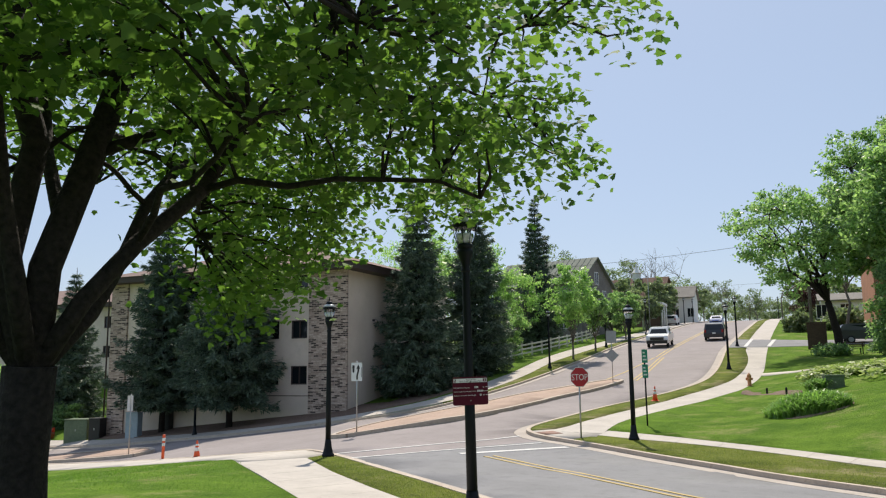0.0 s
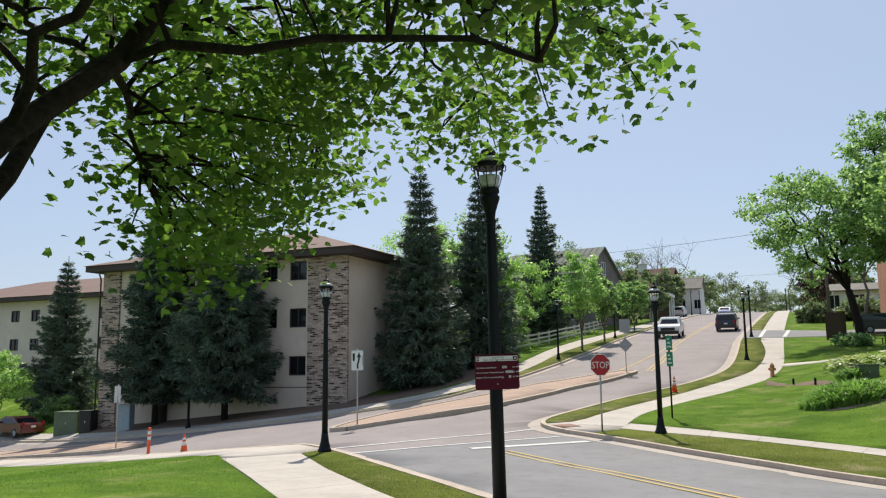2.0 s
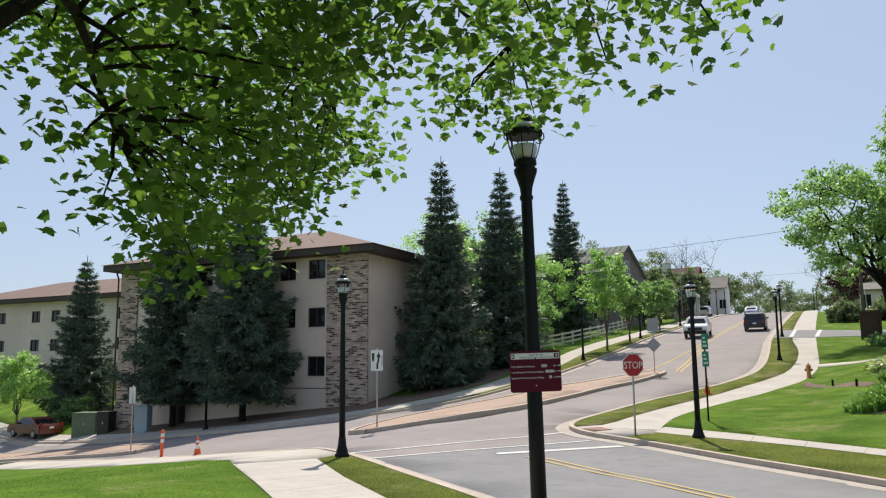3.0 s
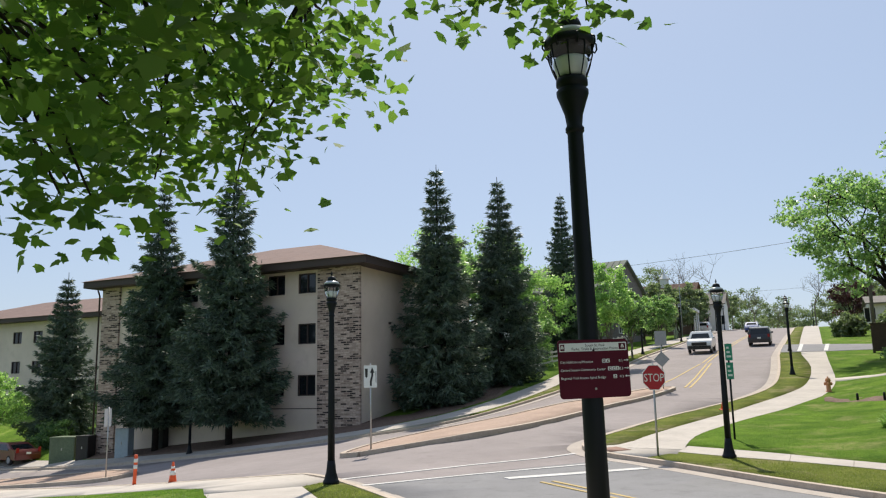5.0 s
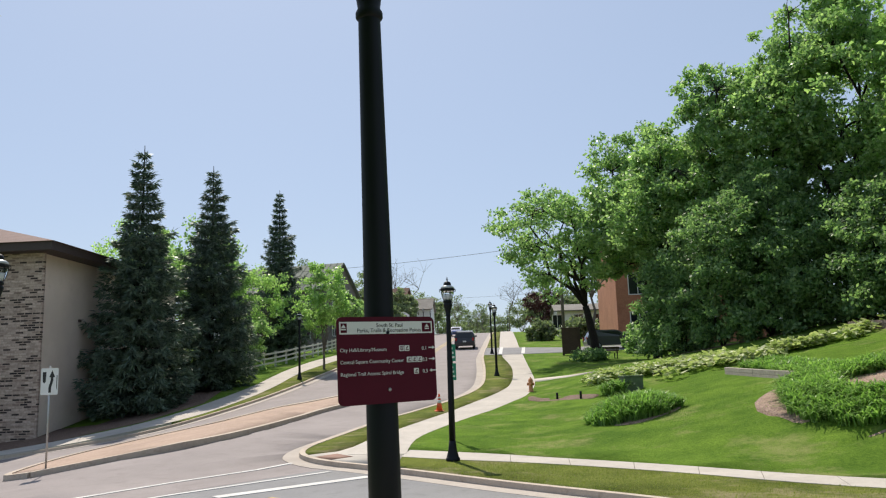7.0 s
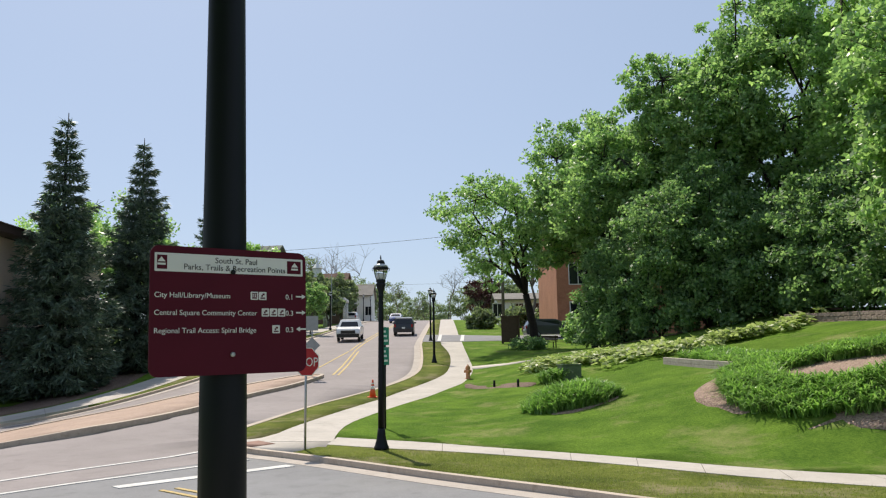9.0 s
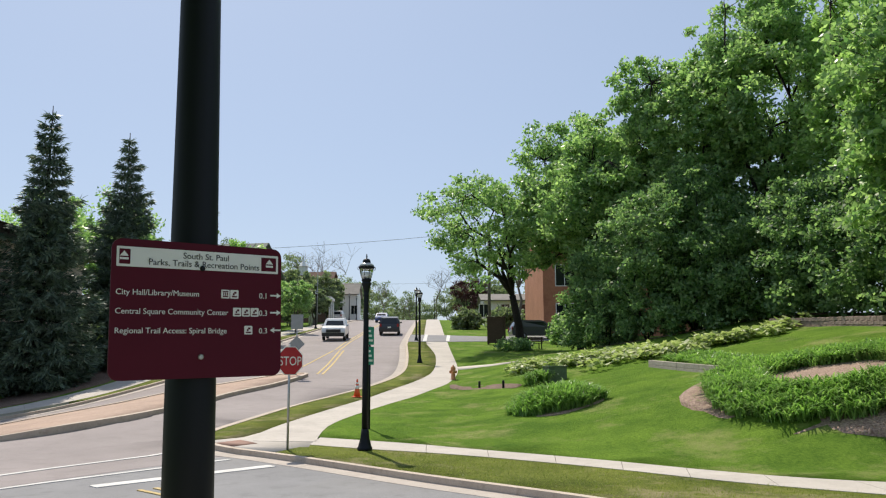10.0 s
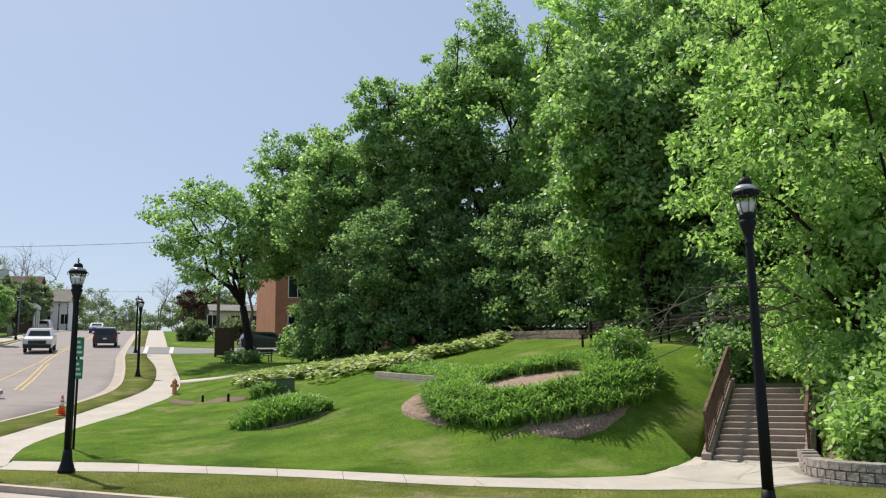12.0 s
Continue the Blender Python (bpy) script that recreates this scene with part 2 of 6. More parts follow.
def curve(points, n=8):
    """A smooth line through plan points."""
    p = [Vector(q) for q in points]
    p = [p[0] * 2 - p[1]] + p + [p[-1] * 2 - p[-2]]
    out = []
    for i in range(1, len(p) - 2):
        for k in range(n):
            t = k / n
            a, b, c, d = p[i - 1:i + 3]
            out.append(tuple(0.5 * ((2 * b) + (c - a) * t + (2 * a - 5 * b + 4 * c - d) * t * t + (3 * b - a - 3 * c + d) * t ** 3)))
    out.append(tuple(p[-2]))
    return out


def strip(name, line, width, up, mat, label, drop=0.3, step=1.2, side=0.0, category="", parent=None):
    """A band of constant width along a plan line, such as a kerb or a painted line; side shifts it across."""
    pts = resample(line, step)
    bm = bmesh.new()
    prev = None
    for i, p in enumerate(pts):
        d = (pts[min(i + 1, len(pts) - 1)] - pts[max(i - 1, 0)]).normalized()
        nrm = Vector((-d.y, d.x))
        a, b = p + nrm * (side + width / 2), p + nrm * (side - width / 2)
        za, zb = ground(*a) + up, ground(*b) + up
        row = [bm.verts.new((*a, za - drop)), bm.verts.new((*a, za)), bm.verts.new((*b, zb)), bm.verts.new((*b, zb - drop))]
        if prev:
            for k in range(3):
                bm.faces.new((prev[k], prev[k + 1], row[k + 1], row[k]))
        else:
            bm.faces.new(row)
        prev = row
    bm.faces.new(prev[::-1])
    bmesh.ops.recalc_face_normals(bm, faces=bm.faces[:])
    return tagged(link(name, bm, mat, parent), label, category, "", "structure")


# plan lines, from the hill's crest down to the bend
LEFT_KERB = [(-16, 330), (-16, 140), (-16, 84)] + curve([(-16, 66.6), (-16.4, 57.5), (-16.9, 49), (-18.45, 42), (-21, 39.4), (-24.5, 38.2), (-28.8, 37.9), (-32.5, 38.3), (-41.6, 40.0), (-52.8, 42.6)], 5) + [(-110, 57)]
RIGHT_KERB = [(-5.4, 330), (-5.4, 145), (-5.4, 97.8)] + curve([(-5.4, 71.2), (-5.0, 59.3), (-5.05, 50.5), (-6.1, 44.7), (-8, 39.0), (-9.1, 33), (-9.5, 29.8), (-8.9, 28.0), (-7.2, 26.4), (-5.8, 25), (-3.6, 22.7), (-1.3, 20.5), (0.3, 18.7)], 5) + [(6, 12.9), (50, -31)]
NEAR_KERB = [(-110, 46), (-38.2, 31)] + curve([(-26.7, 26.6), (-21, 24.0), (-16.5, 22.4), (-13.6, 21.2), (-11.9, 20), (-9.2, 17.4), (-7.1, 15.4), (-5.8, 14.1)], 5) + [(0.2, 8.1), (40, -31.5)]
i_corner = min(range(len(RIGHT_KERB)), key=lambda i: (Vector(RIGHT_KERB[i]) - Vector((-8.0, 27.0))).length)
j_corner = min(range(len(NEAR_KERB)), key=lambda i: (Vector(NEAR_KERB[i]) - Vector((-12.4, 20.3))).length)
drape("road", LEFT_KERB + NEAR_KERB[:j_corner + 1] + RIGHT_KERB[i_corner::-1], 0.0, ROAD, 3.0, "worn pinkish grey street running up the hill")
drape("road", [RIGHT_KERB[i] for i in range(i_corner, len(RIGHT_KERB))] + NEAR_KERB[:j_corner - 1:-1], 0.006, ASPHALT, 3.0, "grey asphalt side street with a stop line")


def sheet_axis(lo, hi, step, far):
    a = [lo - d for d in far[::-1]] + list(np.arange(lo, hi + 0.1, step)) + [hi + d for d in far]
    return a


def land():
    """The open ground, one sheet out to the horizon."""
    far = [20, 60, 140, 300, 700, 1600]
    xs, ys = sheet_axis(-80, 60, 2.5, far), sheet_axis(-30, 250, 2.5, far)
    verts = [(x, y, ground(x, y) - 0.22 - 1.4 * (1 - ss(4.4, 5.5, math.hypot(x - 10.0, y - 23.0)))) for y in ys for x in xs]
    n = len(xs)
    faces = [(j * n + i, j * n + i + 1, j * n + n + i + 1, j * n + n + i) for j in range(len(ys) - 1) for i in range(n - 1)]
    me = bpy.data.meshes.new("ground")
    me.from_pydata(verts, [], faces)
    me.materials.append(GRASS)
    me.polygons.foreach_set("use_smooth", [True] * len(faces))
    tagged(new("ground", me), "green hillside ground reaching the horizon", "ground", "", "structure")


land()

# ---------------------------------------------------------------- kerbs, medians, lawns
strip("kerb", LEFT_KERB, 0.16, 0.13, KERB, "stained tan concrete kerb of the hill street", side=-0.08)
strip("kerb", RIGHT_KERB, 0.16, 0.13, KERB, "stained tan concrete kerb round the park corner", side=0.08)
strip("kerb", NEAR_KERB, 0.16, 0.13, KERB, "stained tan concrete kerb of the near corner", side=-0.08)
strip("gutter", RIGHT_KERB, 0.45, 0.012, GUTTER, "pale concrete gutter along the kerb", side=-0.23, drop=0.05)
strip("gutter", LEFT_KERB, 0.45, 0.012, GUTTER, "pale concrete gutter along the kerb", side=0.23, drop=0.05)
strip("gutter", NEAR_KERB, 0.45, 0.012, GUTTER, "pale concrete gutter along the kerb", side=0.23, drop=0.05)

MEDIAN = curve([(-16.9, 28.6), (-14.3, 31.2), (-12.9, 35), (-11.9, 41.2), (-10.6, 45.4), (-9.9, 49.6), (-10.3, 50.4), (-11.2, 49.8), (-13.2, 45), (-15.3, 41.2), (-17.2, 37), (-18.3, 33), (-17.9, 29.2), (-16.9, 28.6)], 5)
drape("median", MEDIAN[:-1], 0.13, PAVER, 2.0, "raised traffic island paved in brown stone", category="median")
strip("kerb", MEDIAN, 0.2, 0.16, KERB, "tan concrete kerb of the traffic island")
MEDIAN_2 = curve([(-29.6, 29.9), (-31.5, 30.0), (-39.3, 32.2), (-60, 38.5)], 4) + curve([(-60, 42), (-51.8, 39.2), (-39, 35.6), (-33, 33.8), (-30, 31.6), (-29.6, 29.9)], 4)
drape("median", MEDIAN_2[:-1], 0.13, PAVER, 2.0, "long traffic island paved in brown stone", category="median")
strip("kerb", MEDIAN_2, 0.2, 0.16, KERB, "tan concrete kerb of the long traffic island")

# painted lines
strip("road_line", [(-13.2, 21.1), (-11.2, 24.9), (-9.3, 27.9)], 0.14, 0.014, PAINT_WHITE, "worn white crosswalk line", drop=0.05)
strip("road_line", [(-12.0, 20.5), (-10.4, 22.9), (-7.9, 26.1)], 0.14, 0.02, PAINT_WHITE, "worn white crosswalk line", drop=0.05)
strip("road_line", [(-9.35, 22.4), (-6.75, 25.0)], 0.32, 0.02, PAINT_WHITE, "white stop line", drop=0.05)
for k in (0, 0.2):
    strip("road_line", [(-8.4 + k, 22.0 + k), (-5.08 + k, 19.0 + k), (-2.31 + k, 15.9 + k), (30 + k, -16.5 + k)], 0.09, 0.022, PAINT_YELLOW, "worn yellow centre line", drop=0.05)
for pts in ([(-11.3, 50.6), (-10.55, 67.0)], [(-9.5, 51.2), (-10.1, 67.0)], [(-9.2, 51.0), (-9.8, 67.0)], [(-10.5, 67.5), (-10.6, 330)], [(-10.15, 67.5), (-10.3, 330)]):
    strip("road_line", pts, 0.12, 0.012, PAINT_YELLOW, "yellow centre line of the hill street", drop=0.02, step=2.0)

# footways: pairs of edges cut into slabs


def footway(label, edge_a, edge_b, step=1.6, up=0.125, gap=0.012):
    a, b = resample(edge_a, 0.4), resample(edge_b, 0.4)
    length = sum((q - p).length for p, q in zip(a, a[1:]))
    n = max(2, round(length / step))

    def at(line, u):
        f = u * (len(line) - 1)
        i = min(int(f), len(line) - 2)
        return line[i].lerp(line[i + 1], f - i)
    root = thing("pavement", Matrix(), label, "pavement", "", "structure")
    for k in range(n):
        bm = bmesh.new()
        rows = []
        for u in (k / n, (k + 0.5) / n, (k + 1) / n):
            p, q = at(a, u), at(b, u)
            rows.append((p, q))
        d = (rows[2][0] - rows[0][0]).normalized() * gap
        rows[0] = (rows[0][0] + d, rows[0][1] + d)
        top = [[bm.verts.new((*p, ground(*p) + up)), bm.verts.new((*p.lerp(q, 0.5), ground(*p.lerp(q, 0.5)) + up)), bm.verts.new((*q, ground(*q) + up))] for p, q in rows]
        for i in range(2):
            for j in range(2):
                bm.faces.new((top[i][j], top[i][j + 1], top[i + 1][j + 1], top[i + 1][j]))
        rim = [e for e in bm.edges if len(e.link_faces) == 1]
        for g in bmesh.ops.extrude_edge_only(bm, edges=rim)["geom"]:
            if isinstance(g, bmesh.types.BMVert):
                g.co.z -= 0.2
        bmesh.ops.recalc_face_normals(bm, faces=bm.faces[:])
        part("slab", bm, CONCRETE, root)
    return root


WALK_L = curve([(-7.9, 28.4), (-8.0, 30.2), (-7.3, 34), (-5.7, 40.7), (-4.1, 46.4), (-3.3, 51.5), (-3.1, 61.5), (-3.7, 71)], 4) + [(-4.0, 83), (-4.0, 140), (-4.0, 320)]
WALK_R = curve([(-6.3, 28.2), (-6.4, 30.2), (-6.2, 32.6), (-5.0, 37.4), (-3.4, 42.6), (-2.5, 46), (-1.9, 53), (-2.0, 67)], 4) + [(-2.1, 83), (-1.9, 140), (-1.7, 320)]
PARK_F = curve([(-6.4, 27.75), (-3.3, 26.1), (-0.5, 23.9), (1.6, 21.8), (3.2, 20.6), (5.0, 19.5), (6.4, 19.0), (7.7, 19.3)], 4)
PARK_B = curve([(-6.3, 28.95), (-3.3, 27.45), (-0.3, 25.1), (1.9, 23.0), (3.3, 22.0), (4.8, 21.45), (6.2, 21.35), (8.3, 20.6)], 4)
NEAR_A = [(-13.5, 17.2), (-10.75, 14.6), (-8.9, 12.75), (0, 3.8), (30, -26.5)]
NEAR_B = [(-12.6, 19.1), (-10.0, 16.2), (-7.3, 13.5), (1.3, 4.9), (32, -25.5)]
footway("pale concrete footway climbing beside the hill street", WALK_L, WALK_R)
footway("pale concrete footway along the park lawn", PARK_F, PARK_B)
drape("pavement", [(5.6, 21.4), (6.6, 21.75), (7.66, 22.6), (9.35, 20.75), (8.55, 20.45), (8.0, 19.6), (7.7, 19.15), (6.6, 19.1), (5.9, 20.2)], 0.131, CONCRETE, 0.8, "concrete apron at the foot of the steps", skirt=0.6, category="pavement")
footway("pale concrete footway of the near corner", NEAR_A, NEAR_B)
drape("pavement", [(-13.5, 17.2), (-12.6, 19.1), (-12.9, 20.5), (-14.2, 21.25), (-17, 22.4), (-21, 23.8), (-26.7, 26.4), (-38.2, 30.7), (-38.5, 29.0), (-27.5, 23.9), (-20.7, 21.4), (-17.2, 20.5), (-15.2, 19.1)], 0.122, CONCRETE, 2, "pale concrete corner apron", category="pavement")
drape("pavement", [(-9.05, 28.5), (-8.4, 27.7), (-7.2, 26.6), (-6.35, 27.2), (-6.4, 28.95), (-6.35, 30.2), (-7.98, 30.2), (-8.3, 29.1)], 0.118, CONCRETE, 2, "pale concrete corner ramp with kerb", category="pavement")
drape("tactile_paving", [(-8.75, 28.1), (-8.2, 27.5), (-7.7, 28.0), (-8.25, 28.6)], 0.126, plain("rust_brown_tactile", (0.20, 0.10, 0.07), 0.8), 2, "rust-brown tactile plate set in the corner ramp", category="tactile paving")
FAR_F = [(-16.2, 330), (-16.2, 110)] + curve([(-17.6, 75), (-18.2, 63.9), (-17.8, 52.2), (-18.3, 45.5), (-19.6, 42.4), (-22, 40.1), (-25, 38.9), (-28.8, 38.4), (-32.5, 38.8), (-41.6, 40.4), (-52.8, 43)], 4) + [(-110, 57.5)]
FAR_B = [(-18.6, 330), (-18.6, 110)] + curve([(-19.3, 81), (-19.9, 69), (-19.6, 57.2), (-20.0, 49), (-21, 44.6), (-23.2, 42.2), (-26, 41.0), (-29.5, 40.4), (-34.8, 40.8), (-44.2, 42.3), (-54, 44.6)], 4) + [(-110, 59.5)]
footway("pale concrete footway on the far side of the street", FAR_F, FAR_B, 2.2)
# lawns
drape("lawn", [(-13.5, 17.2), (-15.2, 19.1), (-17.2, 20.5), (-20.7, 21.4), (-27.5, 23.9), (-38.5, 29.0), (-60, 37), (-60, -25), (29, -26.5), (0, 3.8), (-8.9, 12.75)], 0.12, GRASS, 2.5, "mown green lawn of the near corner", category="lawn")
drape("lawn", [(-12.6, 19.1), (-12.75, 20.3), (-12.0, 19.9), (-9.3, 17.3), (-7.2, 15.3), (-5.9, 13.95), (0.1, 7.95), (33, -25), (32, -25.5), (1.3, 4.9), (-7.3, 13.5), (-10, 16.2)], 0.118, VERGE, 2.5, "worn grass strip between footway and kerb", category="lawn")
lk = [p for p in RIGHT_KERB if p[1] < 24.9]
drape("lawn", [(-7.0, 26.5), (-5.75, 25.2)] + [(x + 0.1, y + 0.1) for x, y in lk] + [(50, -25), (14, 11.5), (9.4, 15.6), (8.0, 17.6)] + PARK_F[::-1][1:], 0.116, VERGE, 2.5, "worn grass strip between park footway and kerb", category="lawn")
vk = [p for p in RIGHT_KERB if 28.6 < p[1] < 331]
drape("lawn", [(x + 0.1, y) for x, y in vk] + [(-8.35, 29.15)] + [p for p in WALK_L if p[1] > 30.3], 0.116, VERGE, 3.0, "worn grass verge beside the hill street", category="lawn")
drape("lawn", [p for p in PARK_B if p[0] < 5.5] + [(6.6, 21.7), (7.55, 22.5), (11.4, 25.95), (12.85, 24.35), (60, 24.35), (60, 140), (-1.9, 140), (-2.1, 83)] + [p for p in WALK_R[::-1] if 29 < p[1] < 82], 0.12, GRASS, 2.5, "broad sloping park lawn, mown", skirt=1.6, category="lawn")
drape("lawn", [(12.85, 24.35), (9.3, 20.75), (9, 16), (14, 12), (50, -24), (60, -18), (60, 24.35)], 0.12, GRASS, 2.5, "rough grass slope beyond the planter bed", skirt=1.6, category="lawn")
drape("lawn", [p for p in FAR_B if 42 < p[1] < 120] + [(-26, 44), (-26.5, 60), (-40, 120)], 0.12, GRASS, 3, "grass bank beside the far footway", category="lawn")
lf = [p for p in LEFT_KERB if 43 < p[1] < 112]
drape("lawn", [(x - 0.1, y) for x, y in lf] + [p for p in FAR_F[::-1] if 43.5 < p[1] < 111], 0.116, VERGE, 3, "worn grass verge under the street lamps", category="lawn")
drape("mulch_bed", [(-23.2, 42.3), (-26, 41.1), (-29.5, 40.5), (-34.8, 40.9), (-44.2, 42.4), (-47, 43.2), (-47, 46), (-24, 46), (-23, 58), (-21.5, 58), (-20.2, 50), (-21.2, 44.8)], 0.14, MULCH, 2, "bark mulch bed along the apartment building", category="mulch bed")


# ---------------------------------------------------------------- street lamps
FROST = plain("frosted_lamp_white", (0.62, 0.64, 0.64), 0.45)
DOME = plain("pale_lantern_dome", (0.42, 0.44, 0.44), 0.3, 0.25)


def street_lamp():
    root = thing("street_lamp", Matrix(), "black cast-metal street lamp with a glass lantern", "street lamp", "street lamps")
    part("base", lathe([(0.175, 0), (0.175, 0.08), (0.155, 0.10), (0.138, 0.17), (0.108, 0.27), (0.098, 0.36), (0.084, 0.5)], 16), BLACK, root)
    part("pole", lathe([(0.078, 0.48), (0.074, 1.6), (0.055, 3.62), (0.055, 3.68)], 16), BLACK, root)
    part("collar", lathe([(0.056, 3.56), (0.068, 3.575), (0.068, 3.60), (0.056, 3.62), (0.066, 3.70), (0.098, 3.80), (0.116, 3.85), (0.118, 3.88), (0.10, 3.895), (0.095, 3.91), (0.116, 3.925), (0.116, 3.96), (0.108, 3.978)], 20), BLACK, root)
    gl = part("lantern_glass", lathe([(0.103, 3.98), (0.132, 4.05), (0.156, 4.14), (0.166, 4.23)], 24), GLASS, root, "clear ribbed glass lantern")
    gl.visible_shadow = False
    bm = None
    for i in range(8):
        a = 2 * math.pi * i / 8
        c, q = math.cos(a), math.sin(a)
        bm = tube([(r * c, r * q, z) for r, z in ((0.107, 3.975), (0.136, 4.05), (0.161, 4.14), (0.171, 4.235))], [0.0055] * 4, 5, bm)
    part("frame", bm, BLACK, root)
    part("refractor", lathe([(0.088, 3.985), (0.108, 4.05), (0.118, 4.10), (0.112, 4.13)], 20), FROST, root, "frosted white refractor")
    part("band", lathe([(0.170, 4.215), (0.184, 4.225), (0.188, 4.25), (0.184, 4.275), (0.165, 4.285)], 24), BLACK, root)
    for i in range(8):
        a = 2 * math.pi * (i + 0.5) / 8
        c, q = math.cos(a), math.sin(a)
        part("scroll", tube([(r * c, r * q, z) for r, z in ((0.18, 4.27), (0.205, 4.255), (0.207, 4.21), (0.19, 4.185), (0.175, 4.20))], [0.007] * 5, 5), BLACK, root)
    dome = part("dome", lathe([(0.176, 4.28), (0.162, 4.315), (0.128, 4.345), (0.088, 4.36)], 24), DOME, root, "pale ribbed dome")
    part("cap", lathe([(0.098, 4.35), (0.094, 4.40), (0.082, 4.435), (0.05, 4.455), (0.018, 4.46), (0.012, 4.485), (0.024, 4.50), (0.024, 4.51), (0.010, 4.525), (0.016, 4.54), (0.003, 4.58)], 16), BLACK, dome)
    return root


LAMP = street_lamp()
NEAR_LAMP = (-4.175, 10.45)
LAMP_SPOTS = [NEAR_LAMP, (-12.34, 19.8), (-4.98, 26.8), (4.42, 16.8), (-4.1, 57), (-4.6, 75), (-2.5, 173), (-17.2, 59.3), (-16.75, 77.5), (-16.6, 100), (-16.8, 140), (-16.8, 153), (-34.8, 40.2)]
LAMP.matrix_world = pose(*on(*LAMP_SPOTS[0], 0.06), 0, -0.8, 10)
for i, p in enumerate(LAMP_SPOTS[1:]):
    copy_thing(LAMP, pose(*on(*p, -0.12 if i == 2 else 0.1), 0, 0, 31 * i) @ Matrix.Diagonal((1, 1, 1.08 if i == 2 else 1, 1)))


# ---------------------------------------------------------------- apartment building
def brick_mat():
    m, nt, b = material("rustic_brick", 0.9)
    geo = coords(nt)
    sep = nt.nodes.new("ShaderNodeSeparateXYZ")
    nt.links.new(geo, sep.inputs[0])
    add = nt.nodes.new("ShaderNodeMath")
    nt.links.new(sep.outputs[0], add.inputs[0])
    nt.links.new(sep.outputs[1], add.inputs[1])
    com = nt.nodes.new("ShaderNodeCombineXYZ")
    nt.links.new(add.outputs[0], com.inputs[0])
    nt.links.new(sep.outputs[2], com.inputs[1])
    br = nt.nodes.new("ShaderNodeTexBrick")
    for k, v in (("Scale", 1.0), ("Mortar Size", 0.02), ("Brick Width", 0.40), ("Row Height", 0.115), ("Bias", 0.0)):
        br.inputs[k].default_value = v
    br.inputs["Color1"].default_value = (0, 0, 0, 1)
    br.inputs["Color2"].default_value = (1, 1, 1, 1)
    br.inputs["Mortar"].default_value = (0.6, 0.6, 0.6, 1)
    nt.links.new(com.outputs[0], br.inputs["Vector"])
    stones = ramp(nt, br.outputs["Color"], (0.0, (0.03, 0.022, 0.022)), (0.24, (0.05, 0.036, 0.034)), (0.3, (0.27, 0.20, 0.17)), (0.62, (0.43, 0.345, 0.30)), (1.0, (0.56, 0.46, 0.40)))
    col = mix(nt, stones, ramp(nt, noise_node(nt, 9, 4), (0.3, (0.75, 0.72, 0.7)), (0.7, (1.15, 1.1, 1.05))), 1.0, "MULTIPLY")
    nt.links.new(col, b.inputs["Base Color"])
    bump(nt, b, br.outputs["Fac"], -0.6, 0.03)
    return m


BRICK = brick_mat()


